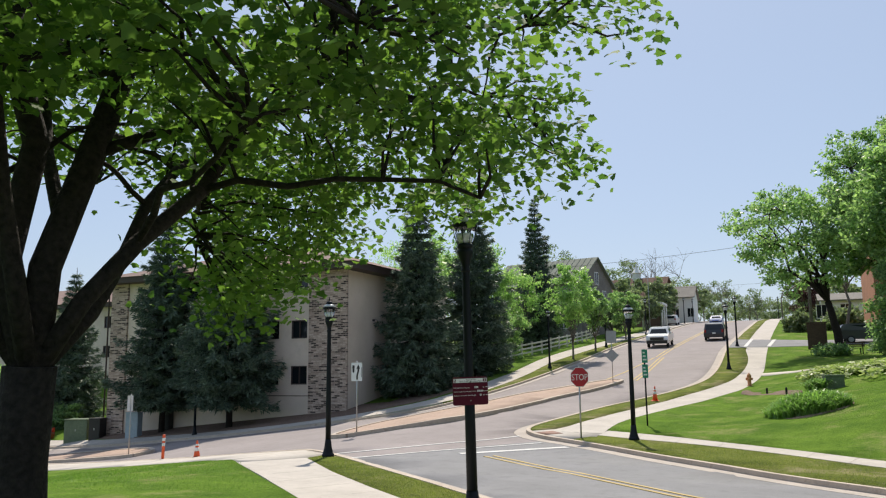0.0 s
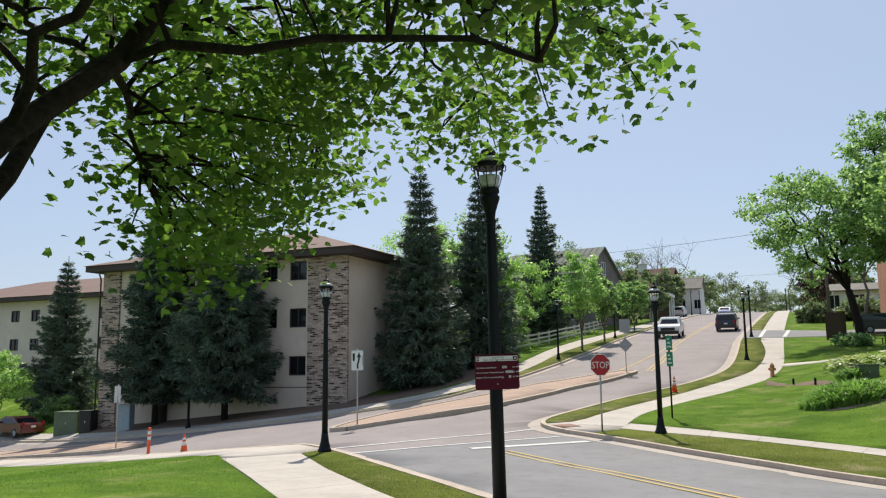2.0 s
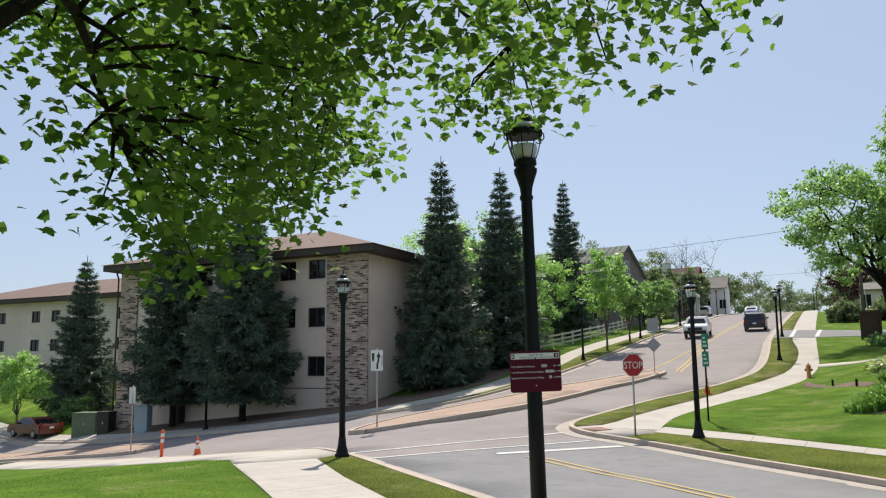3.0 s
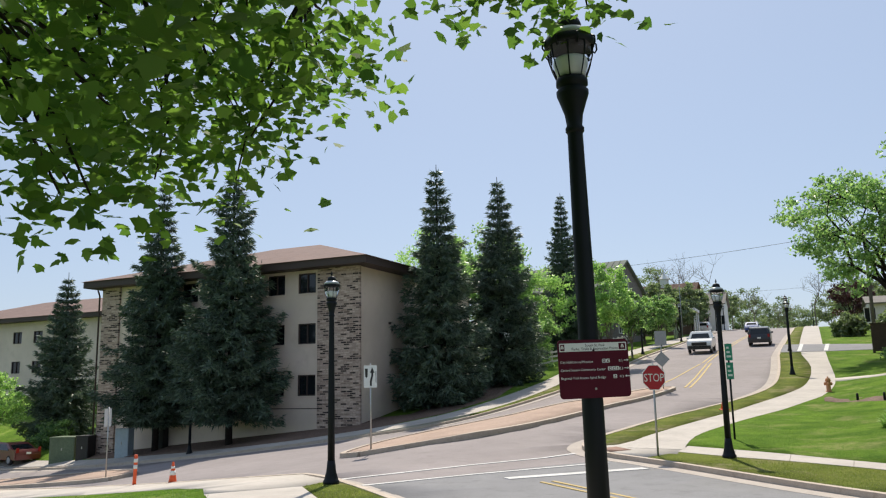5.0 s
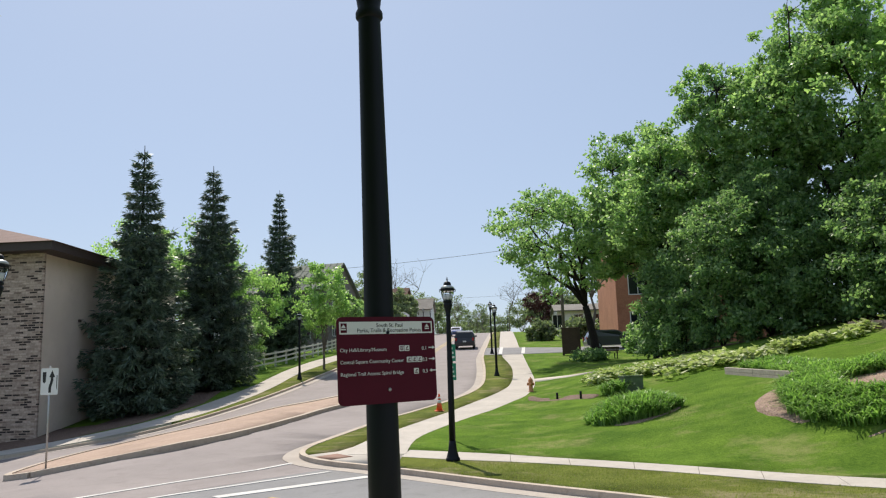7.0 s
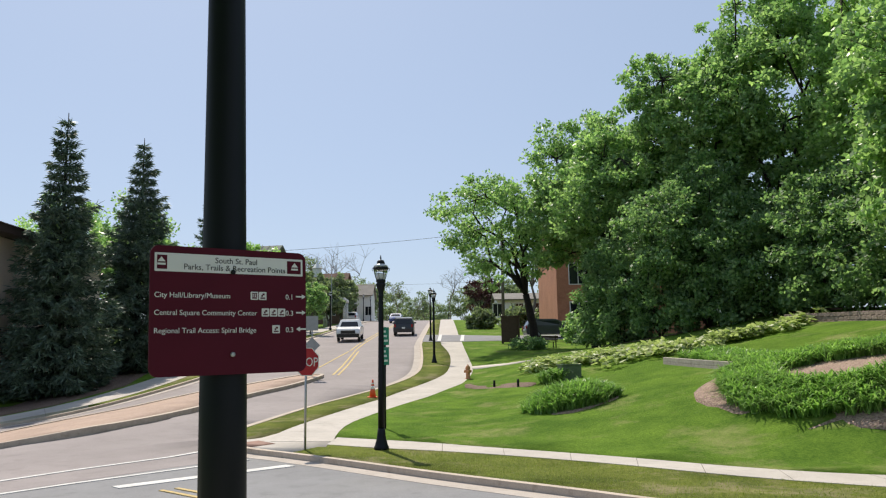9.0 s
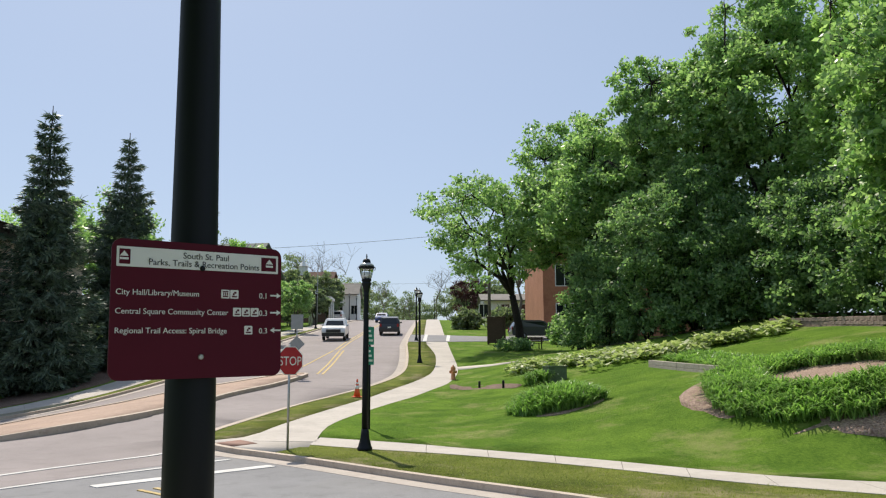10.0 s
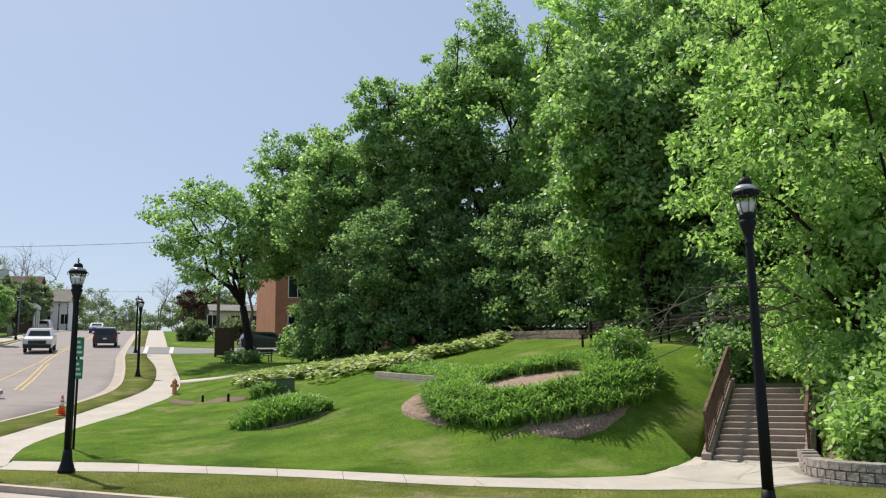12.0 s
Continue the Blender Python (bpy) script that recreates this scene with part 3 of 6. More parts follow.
def apartment(x0, x1, y0, y1, base, top, wins, name_label):
    """A stuccoed block with brick piers at its corners, windows set into its front, and a hipped roof."""
    root = thing("apartment_building", Matrix(), name_label, "building")
    bm = bmesh.new()
    # front wall with openings cut through as a grid of blocks
    xs = sorted({x0, x1, *[w[0] for w in wins], *[w[1] for w in wins]})
    zs = sorted({base, top, *[w[2] for w in wins], *[w[3] for w in wins]})
    for a, b in zip(xs, xs[1:]):
        for c, d in zip(zs, zs[1:]):
            mx, mz = (a + b) / 2, (c + d) / 2
            if not any(w[0] < mx < w[1] and w[2] < mz < w[3] for w in wins):
                box(a, b, y0, y0 + 0.3, c, d, 0, bm)
    box(x0, x0 + 0.3, y0 + 0.3, y1, base, top, 0, bm)
    box(x1 - 0.3, x1, y0 + 0.3, y1, base, top, 0, bm)
    box(x0 + 0.3, x1 - 0.3, y1 - 0.3, y1, base, top, 0, bm)
    bmesh.ops.remove_doubles(bm, verts=bm.verts[:], dist=1e-4)
    part("wall", bm, STUCCO, root)
    for a, b, c, d in wins:
        w = part("window", box(a, b, y0 + 0.13, y0 + 0.16, c, d), GLASS_DARK, root, "dark sliding window in a brown frame")
        fr = None
        for q in ((a, b, c, c + 0.07), (a, b, d - 0.07, d), (a, a + 0.07, c + 0.07, d - 0.07), (b - 0.07, b, c + 0.07, d - 0.07), ((a + b) / 2 - 0.035, (a + b) / 2 + 0.035, c + 0.07, d - 0.07)):
            fr = box(q[0], q[1], y0 + 0.06, y0 + 0.13, q[2], q[3], 0, fr)
        part("window_frame", fr, FASCIA, w)
        part("window_sill", box(a - 0.05, b + 0.05, y0 - 0.04, y0 + 0.06, c - 0.06, c), STUCCO, w)
    o = 1.0
    part("fascia", box(x0 - o, x1 + o, y0 - o, y1 + o, top, top + 0.42), FASCIA, root)
    # hipped roof
    bm = bmesh.new()
    o += 0.12
    e = [bm.verts.new(p) for p in ((x0 - o, y0 - o, top + 0.42), (x1 + o, y0 - o, top + 0.42), (x1 + o, y1 + o, top + 0.42), (x0 - o, y1 + o, top + 0.42))]
    h = (y1 - y0) / 2 + o
    rz = top + 0.42 + h * 0.30
    r = [bm.verts.new((x0 - o + h, (y0 + y1) / 2, rz)), bm.verts.new((x1 + o - h, (y0 + y1) / 2, rz))]
    for f in ((e[0], e[1], r[1], r[0]), (e[1], e[2], r[1]), (e[2], e[3], r[0], r[1]), (e[3], e[0], r[0]), (e[3], e[2], e[1], e[0])):
        bm.faces.new(f)
    roof = part("roof", bm, SHINGLE, root)
    for vx, vy in ((x1 - 3.2, y0 + 2.5), (x1 - 2.2, y0 + 4.2), (x1 - 6.0, y0 + 3.0)):
        vz = top + 0.42 + (vy - y0 + o) * 0.30
        part("roof_vent", lathe([(0.10, vz - 0.1), (0.10, vz + 0.3), (0.16, vz + 0.32), (0.14, vz + 0.42)], 10), FASCIA, roof)
    return root


FRONT = 44.0
WIN_Z = [(-0.05 + 2.98 * k, 1.15 + 2.98 * k) for k in (0, 1, 2)]
WINS = [(a, a + 1.25, z0 + 0.82, z1 + 0.82) for a in (-30.3, -32.5, -37.0, -39.2, -42.3) for z0, z1 in WIN_Z]
apt = apartment(-46.0, -26.1, FRONT, 60.0, -4.0, 8.1, WINS, "three-storey beige stucco apartment block with brick piers and hipped roof")
part("brick_pier", box(-28.85, -25.98, FRONT - 0.14, FRONT + 0.02, -3.5, 8.1), BRICK, apt, "rustic brown brick pier")
part("brick_pier", box(-46.12, -44.55, FRONT - 0.14, FRONT + 0.02, -4.5, 8.1), BRICK, apt, "rustic brown brick pier")
part("joint", box(-44.53, -28.87, FRONT - 0.012, FRONT + 0.01, 0.02, 0.07), FASCIA, apt, "dark horizontal joint in the stucco")
part("downspout", tube([(-46.35, FRONT - 0.35, 8.0), (-46.3, FRONT - 0.22, 7.6), (-46.3, FRONT - 0.22, -3.5)], [0.06] * 3, 8), FASCIA, apt, "dark brown downspout")
part("security_light", box(-25.98, -25.85, 47.2, 47.35, 4.9, 5.05, 0.02), FASCIA, apt)

WING_WINS = [(a, a + 1.3, z0 + 0.25, z1 + 0.25) for a in (-52, -55.2, -61, -64.5, -70, -74, -77, -82.4, -85.6) for z0, z1 in WIN_Z]
apartment(-90, -46.5, 60.5, 76, -6.0, 8.3, WING_WINS, "set-back beige stucco wing of the apartment block")


# ---------------------------------------------------------------- trees
def leaf_shape(kind):
    if kind == "maple":
        half = [(0.0, 0.0), (0.2, 0.02), (0.5, 0.1), (0.44, 0.26), (0.6, 0.5), (0.34, 0.56), (0.25, 0.72), (0.0, 1.0)]
        pts = half + [(-x, y) for x, y in half[-2:0:-1]]
    elif kind == "spray":
        pts = [(0, 0), (0.31, 0.42), (0, 1), (-0.31, 0.42)]
    elif kind == "oval":
        pts = [(0, 0), (0.27, 0.3), (0.2, 0.68), (0, 1), (-0.2, 0.68), (-0.27, 0.3)]
    else:
        pts = [(0, 0), (0.10, 0.35), (0, 1), (-0.10, 0.35)]
    return np.array([(x, y, -0.25 * abs(x) - 0.12 * y * y) for x, y in pts])


def leaf_mesh(name, centres, sizes, kind, mat, parent, rng, flat=0.6, aims=None, label=""):
    """One mesh of many leaves. flat: how level they lie; aims: directions of their tips."""
    base = leaf_shape(kind)
    n, k = len(centres), len(base)
    up = rng.normal(size=(n, 3)) * (1 - flat) + np.array((0, 0, flat + 0.05))
    up /= np.linalg.norm(up, axis=1)[:, None]
    tip = aims if aims is not None else rng.normal(size=(n, 3)) + np.array((0, 0, -0.35))
    tip = tip - up * np.sum(tip * up, axis=1)[:, None]
    tip /= np.linalg.norm(tip, axis=1)[:, None] + 1e-9
    side = np.cross(tip, up)
    co = centres[:, None, :] + sizes[:, None, None] * (base[None, :, 0:1] * side[:, None, :] + base[None, :, 1:2] * tip[:, None, :] + base[None, :, 2:3] * up[:, None, :])
    me = bpy.data.meshes.new(name)
    me.vertices.add(n * k)
    me.vertices.foreach_set("co", co.ravel())
    me.loops.add(n * k)
    me.loops.foreach_set("vertex_index", np.arange(n * k, dtype=np.int32))
    me.polygons.add(n)
    me.polygons.foreach_set("loop_start", np.arange(0, n * k, k, dtype=np.int32))
    me.polygons.foreach_set("loop_total", np.full(n, k, dtype=np.int32))
    me.update(calc_edges=True)
    me.materials.append(mat)
    ob = new(name, me)
    ob.parent = parent
    return tagged(ob, label) if label else ob


def limb(bm, a, b, r0, r1, rng, wob=0.12, n=7, steps=5):
    a, b = Vector(a), Vector(b)
    L = (b - a).length
    pts = [a.lerp(b, i / steps) + (Vector(rng.normal(size=3)) * wob * L * 0.2 if 0 < i < steps else Vector()) for i in range(steps + 1)]
    for i, p in enumerate(pts):
        p.z += math.sin(math.pi * i / steps) * L * 0.06
    tube(pts, [r0 + (r1 - r0) * i / steps for i in range(steps + 1)], n, bm)
    return pts


def broad_tree(name, x, y, height, radius, label, seed, mat=None, bark=None, leaves=9000, leaf=0.24, crown_from=0.3, clumps=150, trunk=0.25, kind="oval", lean=0.0, gap=0.0, dz=0.0, clump_r=None, squash=1.0):
    """A broadleaf tree: trunk, forked limbs, and a crown of leaf clumps with gaps."""
    rng = np.random.default_rng(seed)
    base = on(x, y, dz)
    root = thing(name, Matrix.Translation(base), label, "tree")
    z0, z1 = crown_from * height, height
    cz, hz = (z0 + z1) / 2, (z1 - z0) / 2
    u = rng.normal(size=(clumps, 3))
    u /= np.linalg.norm(u, axis=1)[:, None]
    rad = rng.uniform(0.45, 1.0, clumps) ** 0.6
    lump = 0.8 + 0.18 * np.sin(3 * np.arctan2(u[:, 1], u[:, 0]) + seed) + 0.12 * np.sin(5 * u[:, 2] + seed * 2)
    cen = u * rad[:, None] * lump[:, None] * np.array((radius, radius * squash, hz * 0.92)) + np.array((lean * height, 0, cz))
    if crown_from <= 0:
        rho = np.sqrt((cen[:, 0] / radius) ** 2 + (cen[:, 1] / radius) ** 2)
        cen[:, 2] = rng.uniform(0.05, 0.95, len(cen)) * height * np.clip(1.05 - 0.55 * rho ** 2, 0.3, 1)
    cen = cen[cen[:, 2] > z0 * 0.9]
    bm = bmesh.new()
    fork = Vector((lean * height * 0.3, 0, z0 * rng.uniform(0.7, 0.95)))
    limb(bm, (0, 0, -0.3), fork, trunk * 1.15, trunk * 0.8, rng, 0.06, 10)
    tips = []
    for i in range(7):
        a = 2 * math.pi * (i + rng.uniform(-0.3, 0.3)) / 7
        e = rng.uniform(0.35, 0.75)
        t = Vector((lean * height + math.cos(a) * radius * e * 0.85, math.sin(a) * radius * e * 0.85 * squash, cz + hz * rng.uniform(-0.1, 0.5)))
        pts = limb(bm, fork, t, trunk * 0.5, trunk * 0.12, rng, 0.25, 7)
        tips += pts[2:]
    for c in cen[::2]:
        c = Vector(c)
        s = min(tips, key=lambda p: (p - c).length)
        if (s - c).length < 0.7 * radius:
            limb(bm, s, c, trunk * 0.09, 0.008, rng, 0.2, 4, 3)
    part("trunk", bm, bark or BARK_PALE, root)
    per = leaves // max(1, len(cen))
    cr = clump_r or radius * 0.19
    off = rng.normal(size=(len(cen), per, 3))
    off /= np.linalg.norm(off, axis=2)[:, :, None]
    off *= (rng.uniform(0.05, 1, (len(cen), per, 1)) ** 0.6) * 1.1 * cr * rng.uniform(0.55, 1.35, (len(cen), 1, 1)) * np.array((1, 1, 0.62))
    pos = (cen[:, None, :] + off).reshape(-1, 3)
    leaf_mesh("crown", pos, rng.uniform(0.7, 1.25, len(pos)) * leaf, kind, mat or ELM, root, rng, 0.38)
    return root


def spruce(x, y, height, radius, seed, label, bare=0.12):
    """A spruce: straight trunk and whorls of drooping boughs of needles."""
    rng = np.random.default_rng(seed)
    root = thing("spruce_tree", Matrix.Translation(on(x, y, 0.1)), label, "tree", "spruces")
    bm = tube([(0, 0, -0.4), (0, 0, height * 0.5), (0, 0, height)], [0.22, 0.13, 0.02], 8)
    pos, aim, siz = [], [], []
    z = height * bare
    while z < height - 0.15:
        f = 1 - (z - height * bare) / (height * (1 - bare))
        R = radius * min(1.0, 1.13 * f ** 0.97) * rng.uniform(0.85, 1.15) + 0.08
        if f > 0.9:
            R *= 0.7 + 0.3 * (1 - f) / 0.1
        nb = max(6, int(7 + 8 * f))
        a0 = rng.uniform(0, 6.28)
        for i in range(nb):
            a = a0 + 6.283 * i / nb + rng.uniform(-0.25, 0.25)
            L = R * rng.uniform(0.6, 1.2)
            d = np.array((math.cos(a), math.sin(a), 0))
            s = np.array((-d[1], d[0], 0))
            rise = 0.25 * (1 - f) - 0.32 * f
            n = max(12, int(L * 92))
            t = rng.uniform(0.05, 1, n) ** 0.62
            wid = 0.26 * L * np.minimum(1, 2.4 * (1 - t)) * t + 0.05
            lat = rng.uniform(-1, 1, n)
            c = d * (t * L)[:, None] + s * (lat * wid)[:, None]
            c[:, 2] = z + rise * L * t + 0.18 * L * t ** 3 - 0.14 * np.abs(lat) * L - rng.uniform(0, 0.16, n)
            pos.append(c)
            aim.append(d * 1.0 + s * (lat * 0.9)[:, None] + np.array((0, 0, -0.35)) + rng.normal(size=(n, 3)) * 0.25)
            siz.append(rng.uniform(0.24, 0.46, n))
            if i % 2 == 0 and L > 0.6:
                tube([(0, 0, z), tuple(d * L * 0.5 + np.array((0, 0, z + rise * L * 0.5))), tuple(d * L * 0.92 + np.array((0, 0, z + rise * L * 0.92 + 0.14 * L)))], [0.03, 0.02, 0.006], 4, bm)
        z += rng.uniform(0.40, 0.56) + 0.10 * max(0, 1 - 2.2 * f)
    part("trunk", bm, BARK, root)
    pos, aim, siz = np.concatenate(pos), np.concatenate(aim), np.concatenate(siz)
    leaf_mesh("crown", pos, siz, "needle", SPRUCE, root, rng, 0.5, aim)
    return root


def near_maple():
    """The maple over the footway, its low boughs reaching out towards the street."""
    rng = np.random.default_rng(5)
    X, Y = -5.5, 4.3
    base = on(X, Y, 0.05)
    root = thing("maple_tree", Matrix.Translation(base), "dark-barked maple with broad low boughs over the lawn", "tree")
    bm = bmesh.new()
    fork = Vector((0.05, 0.0, 1.95))
    tube([(0, 0, -0.4), (0, 0, 0.05), (0.02, 0, 0.5), (0, 0.02, 1.2), tuple(fork)], [0.40, 0.30, 0.22, 0.19, 0.20], 14, bm)
    stems = [((-0.35, -0.3, 6.8), 0.125), ((0.55, 0.7, 6.8), 0.135), ((1.5, 2.0, 4.8), 0.085), ((-1.6, 1.5, 5.8), 0.08), ((0.9, -1.6, 5.6), 0.08), ((-2.4, -0.6, 5.6), 0.08), ((-0.4, 2.9, 4.7), 0.075)]
    nodes = []
    for t, r in stems:
        pts = limb(bm, fork + Vector((0, 0, -0.1)), t, r, r * 0.55, rng, 0.09, 9, 6)
        nodes += pts[2:]
        for k in range(5):
            s = pts[rng.integers(2, 7)]
            d = Vector((rng.normal(), rng.normal(), 0)).normalized()
            out = s + d * rng.uniform(1.2, 2.8) + Vector((0, 0, rng.uniform(-0.2, 1.0)))
            nodes += limb(bm, s, out, r * 0.42, 0.015, rng, 0.1, 6, 6)[1:]
    for a, b in (((-0.4, 2.9, 4.7), (-1.9, 6.1, 4.1)), ((-0.4, 2.9, 4.7), (-0.5, 5.3, 4.4)), ((1.5, 2.0, 4.8), (1.4, 5.4, 4.6)), ((1.5, 2.0, 4.8), (2.8, 4.6, 4.9)), ((1.5, 2.0, 4.8), (3.4, 2.6, 5.2)), ((-1.0, 4.2, 4.4), (-2.9, 5.3, 4.2))):
        nodes += limb(bm, a, b, 0.045, 0.012, rng, 0.25, 6, 7)[1:]
    cen = []
    edge = ((-180, 4.6), (-120, 4.6), (-60, 4.0), (0, 3.7), (20, 3.8), (40, 4.4), (55, 5.1), (70, 4.1), (84, 4.3), (93, 4.7), (101, 5.2), (107, 5.3), (117, 4.8), (126, 4.3), (136, 4.1), (150, 4.0), (180, 4.6))
    while len(cen) < 590:
        outer = len(cen) >= 520
        a = rng.uniform(68, 112) if outer else rng.uniform(-180, 180)
        reach = np.interp(a, [e[0] for e in edge], [e[1] for e in edge]) + 0.25 * math.sin(radians(9 * a))
        if 62 < a < 118 and not outer and rng.uniform() < 0.5:
            continue
        u = math.sqrt(rng.uniform(0.2, 1)) if outer else math.sqrt(rng.uniform(0, 1))
        px, py = math.cos(radians(a)) * reach * u, math.sin(radians(a)) * reach * u
        droop = ss(64, 80, a) * (1 - ss(106, 116, a)) * ss(0.32, 0.55, u) * (1 - ss(0.68, 0.84, u) * (1 - ss(86, 97, a)))
        low = 3.85 + 0.75 * ss(108, 124, abs(a)) - 1.0 * droop + 0.3 * math.sin(2.1 * px + 0.4) * math.cos(1.7 * py) + 0.8 * max(0, 0.5 - u)
        high = low + 2.0 if outer else 5.4 + 4.2 * math.sqrt(max(0, 1 - u ** 2))
        cen.append((px, py, low + (high - low) * rng.uniform(0, 1) ** 1.8))
    cen += [(rng.uniform(0.7, 1.9), rng.uniform(5.0, 5.8), rng.uniform(4.0, 4.7)) for _ in range(8)]
    cen += [(rng.uniform(2.0, 3.3), rng.uniform(4.0, 5.0), rng.uniform(4.1, 5.2)) for _ in range(11)]
    cen += [(rng.uniform(-2.3, -0.5), rng.uniform(4.4, 5.9), rng.uniform(2.85, 4.8)) for _ in range(26)]
    cen += [(rng.uniform(3.0, 4.6), rng.uniform(2.2, 3.6), rng.uniform(4.9, 5.6)) for _ in range(8)]
    cen = np.array(cen)
    for c in cen:
        c = Vector(c)
        s = min(nodes, key=lambda p: (p - c).length)
        if (s - c).length < 2.6:
            limb(bm, s, c, 0.022, 0.006, rng, 0.2, 4, 3)
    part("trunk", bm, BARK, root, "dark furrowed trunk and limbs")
    per = 66
    off = np.clip(rng.normal(size=(len(cen), per, 3)), -1.6, 1.6) * np.array((0.29, 0.29, 0.19))
    pos = (cen[:, None, :] + off).reshape(-1, 3)
    leaf_mesh("crown", pos, rng.uniform(0.058, 0.115, len(pos)), "maple", MAPLE, root, rng, 0.62, None, "fresh green lobed leaves")


near_maple()
for i, (x, y, h, r) in enumerate([(-40.0, 42.9, 16.8, 3.0), (-33.5, 41.9, 16.3, 3.6), (-23.4, 48.9, 14.9, 3.0), (-22.4, 57.0, 14.7, 2.9), (-56.0, 49.3, 12.7, 2.9), (-25.0, 82, 16.4, 2.8)]):
    spruce(x, y, h, r, 20 + i, "tall dark green spruce with drooping boughs", 0.13 if i < 2 else 0.05)

WOODS = [(3.3, 66, 14.4, 5.8, 0.3), (8.6, 58, 16.1, 5.4, 0.18), (6.9, 62.5, 17.0, 5.3, 0.2), (12, 54, 20.2, 4.8, 0.1), (15.8, 51, 22.4, 5.2, 0.1), (18.5, 44, 21, 5.2, 0.08), (20.5, 38, 20, 5.4, 0.08), (20.5, 32, 19, 5.2, 0.05), (18.5, 26, 17, 5, 0.1), (14.6, 33.6, 13, 4.2, 0.06), (21, 20, 17, 5, 0.1)]
for i, (x, y, h, r, cf) in enumerate(WOODS):
    broad_tree("broadleaf_tree", x, y, h, r, "full green broadleaf tree at the edge of the wood" if i else "spreading tree with forked dark limbs on the lawn", 160 + i, LIME if i in (5, 8) else ELM, BARK, 42000 if i else 15000, 0.27, cf, 600 if i else 210, 0.3, "spray", lean=0 if i else -0.17, clump_r=r * 0.125)
broad_tree("broadleaf_tree", 11.7, 21.6, 12.5, 4.8, "light green young tree overhanging the steps", 90, LIME, BARK, 34000, 0.17, 0.12, 560, 0.13, "spray", clump_r=0.45)

# ---------------------------------------------------------------- signs
MAROON = plain("maroon_sign_paint", (0.085, 0.007, 0.018), 0.6, 0, 0.05)
MAROON.node_tree.nodes["Principled BSDF"].inputs["Specular IOR Level"].default_value = 0.15
SIGN_WHITE = plain("sign_white", (0.72, 0.73, 0.70), 0.5, 0, 0.04)
SIGN_RED = plain("stop_red", (0.42, 0.018, 0.03), 0.45, 0, 0.06)
SIGN_GREEN = plain("sign_green", (0.01, 0.22, 0.14), 0.45, 0, 0.06)
SIGN_BLACK = plain("sign_black", (0.015, 0.015, 0.015), 0.5)
ORANGE = plain("traffic_orange", (0.75, 0.10, 0.025), 0.5, 0, 0.12)
RUBBER = plain("black_rubber", (0.02, 0.02, 0.02), 0.85)
ALU = plain("dull_aluminium", (0.30, 0.31, 0.32), 0.6, 0.3)


def rounded(w, h, r, n=5):
    out = []
    for cx, cy, a0 in ((w / 2 - r, h / 2 - r, 0), (-w / 2 + r, h / 2 - r, 90), (-w / 2 + r, -h / 2 + r, 180), (w / 2 - r, -h / 2 + r, 270)):
        out += [(cx + r * math.cos(radians(a0 + 90 * i / n)), cy + r * math.sin(radians(a0 + 90 * i / n))) for i in range(n + 1)]
    return out


def lettering(text, size, x, y, z, align="LEFT"):
    """Raised letters in the plane of a sign, as a mesh."""
    cu = bpy.data.curves.new("letters", "FONT")
    cu.body, cu.size, cu.align_x, cu.extrude, cu.resolution_u = text, size, align, 0.0006, 3
    ob = bpy.data.objects.new("letters", cu)
    scene.collection.objects.link(ob)
    me = bpy.data.meshes.new_from_object(ob.evaluated_get(bpy.context.evaluated_depsgraph_get()))
    bm = bmesh.new()
    bm.from_mesh(me)
    bm.transform(Matrix.Translation((x, y, z)))
    bpy.data.objects.remove(ob)
    bpy.data.curves.remove(cu)
    bpy.data.meshes.remove(me)
    return bm


def upright(x, y, z, facing):
    """A pose whose local x, y span an upright plate that faces the plan direction (degrees from +x)."""
    return Matrix.Translation((x, y, z)) @ Matrix.Rotation(radians(facing + 90), 4, "Z") @ Matrix.Rotation(radians(90), 4, "X")


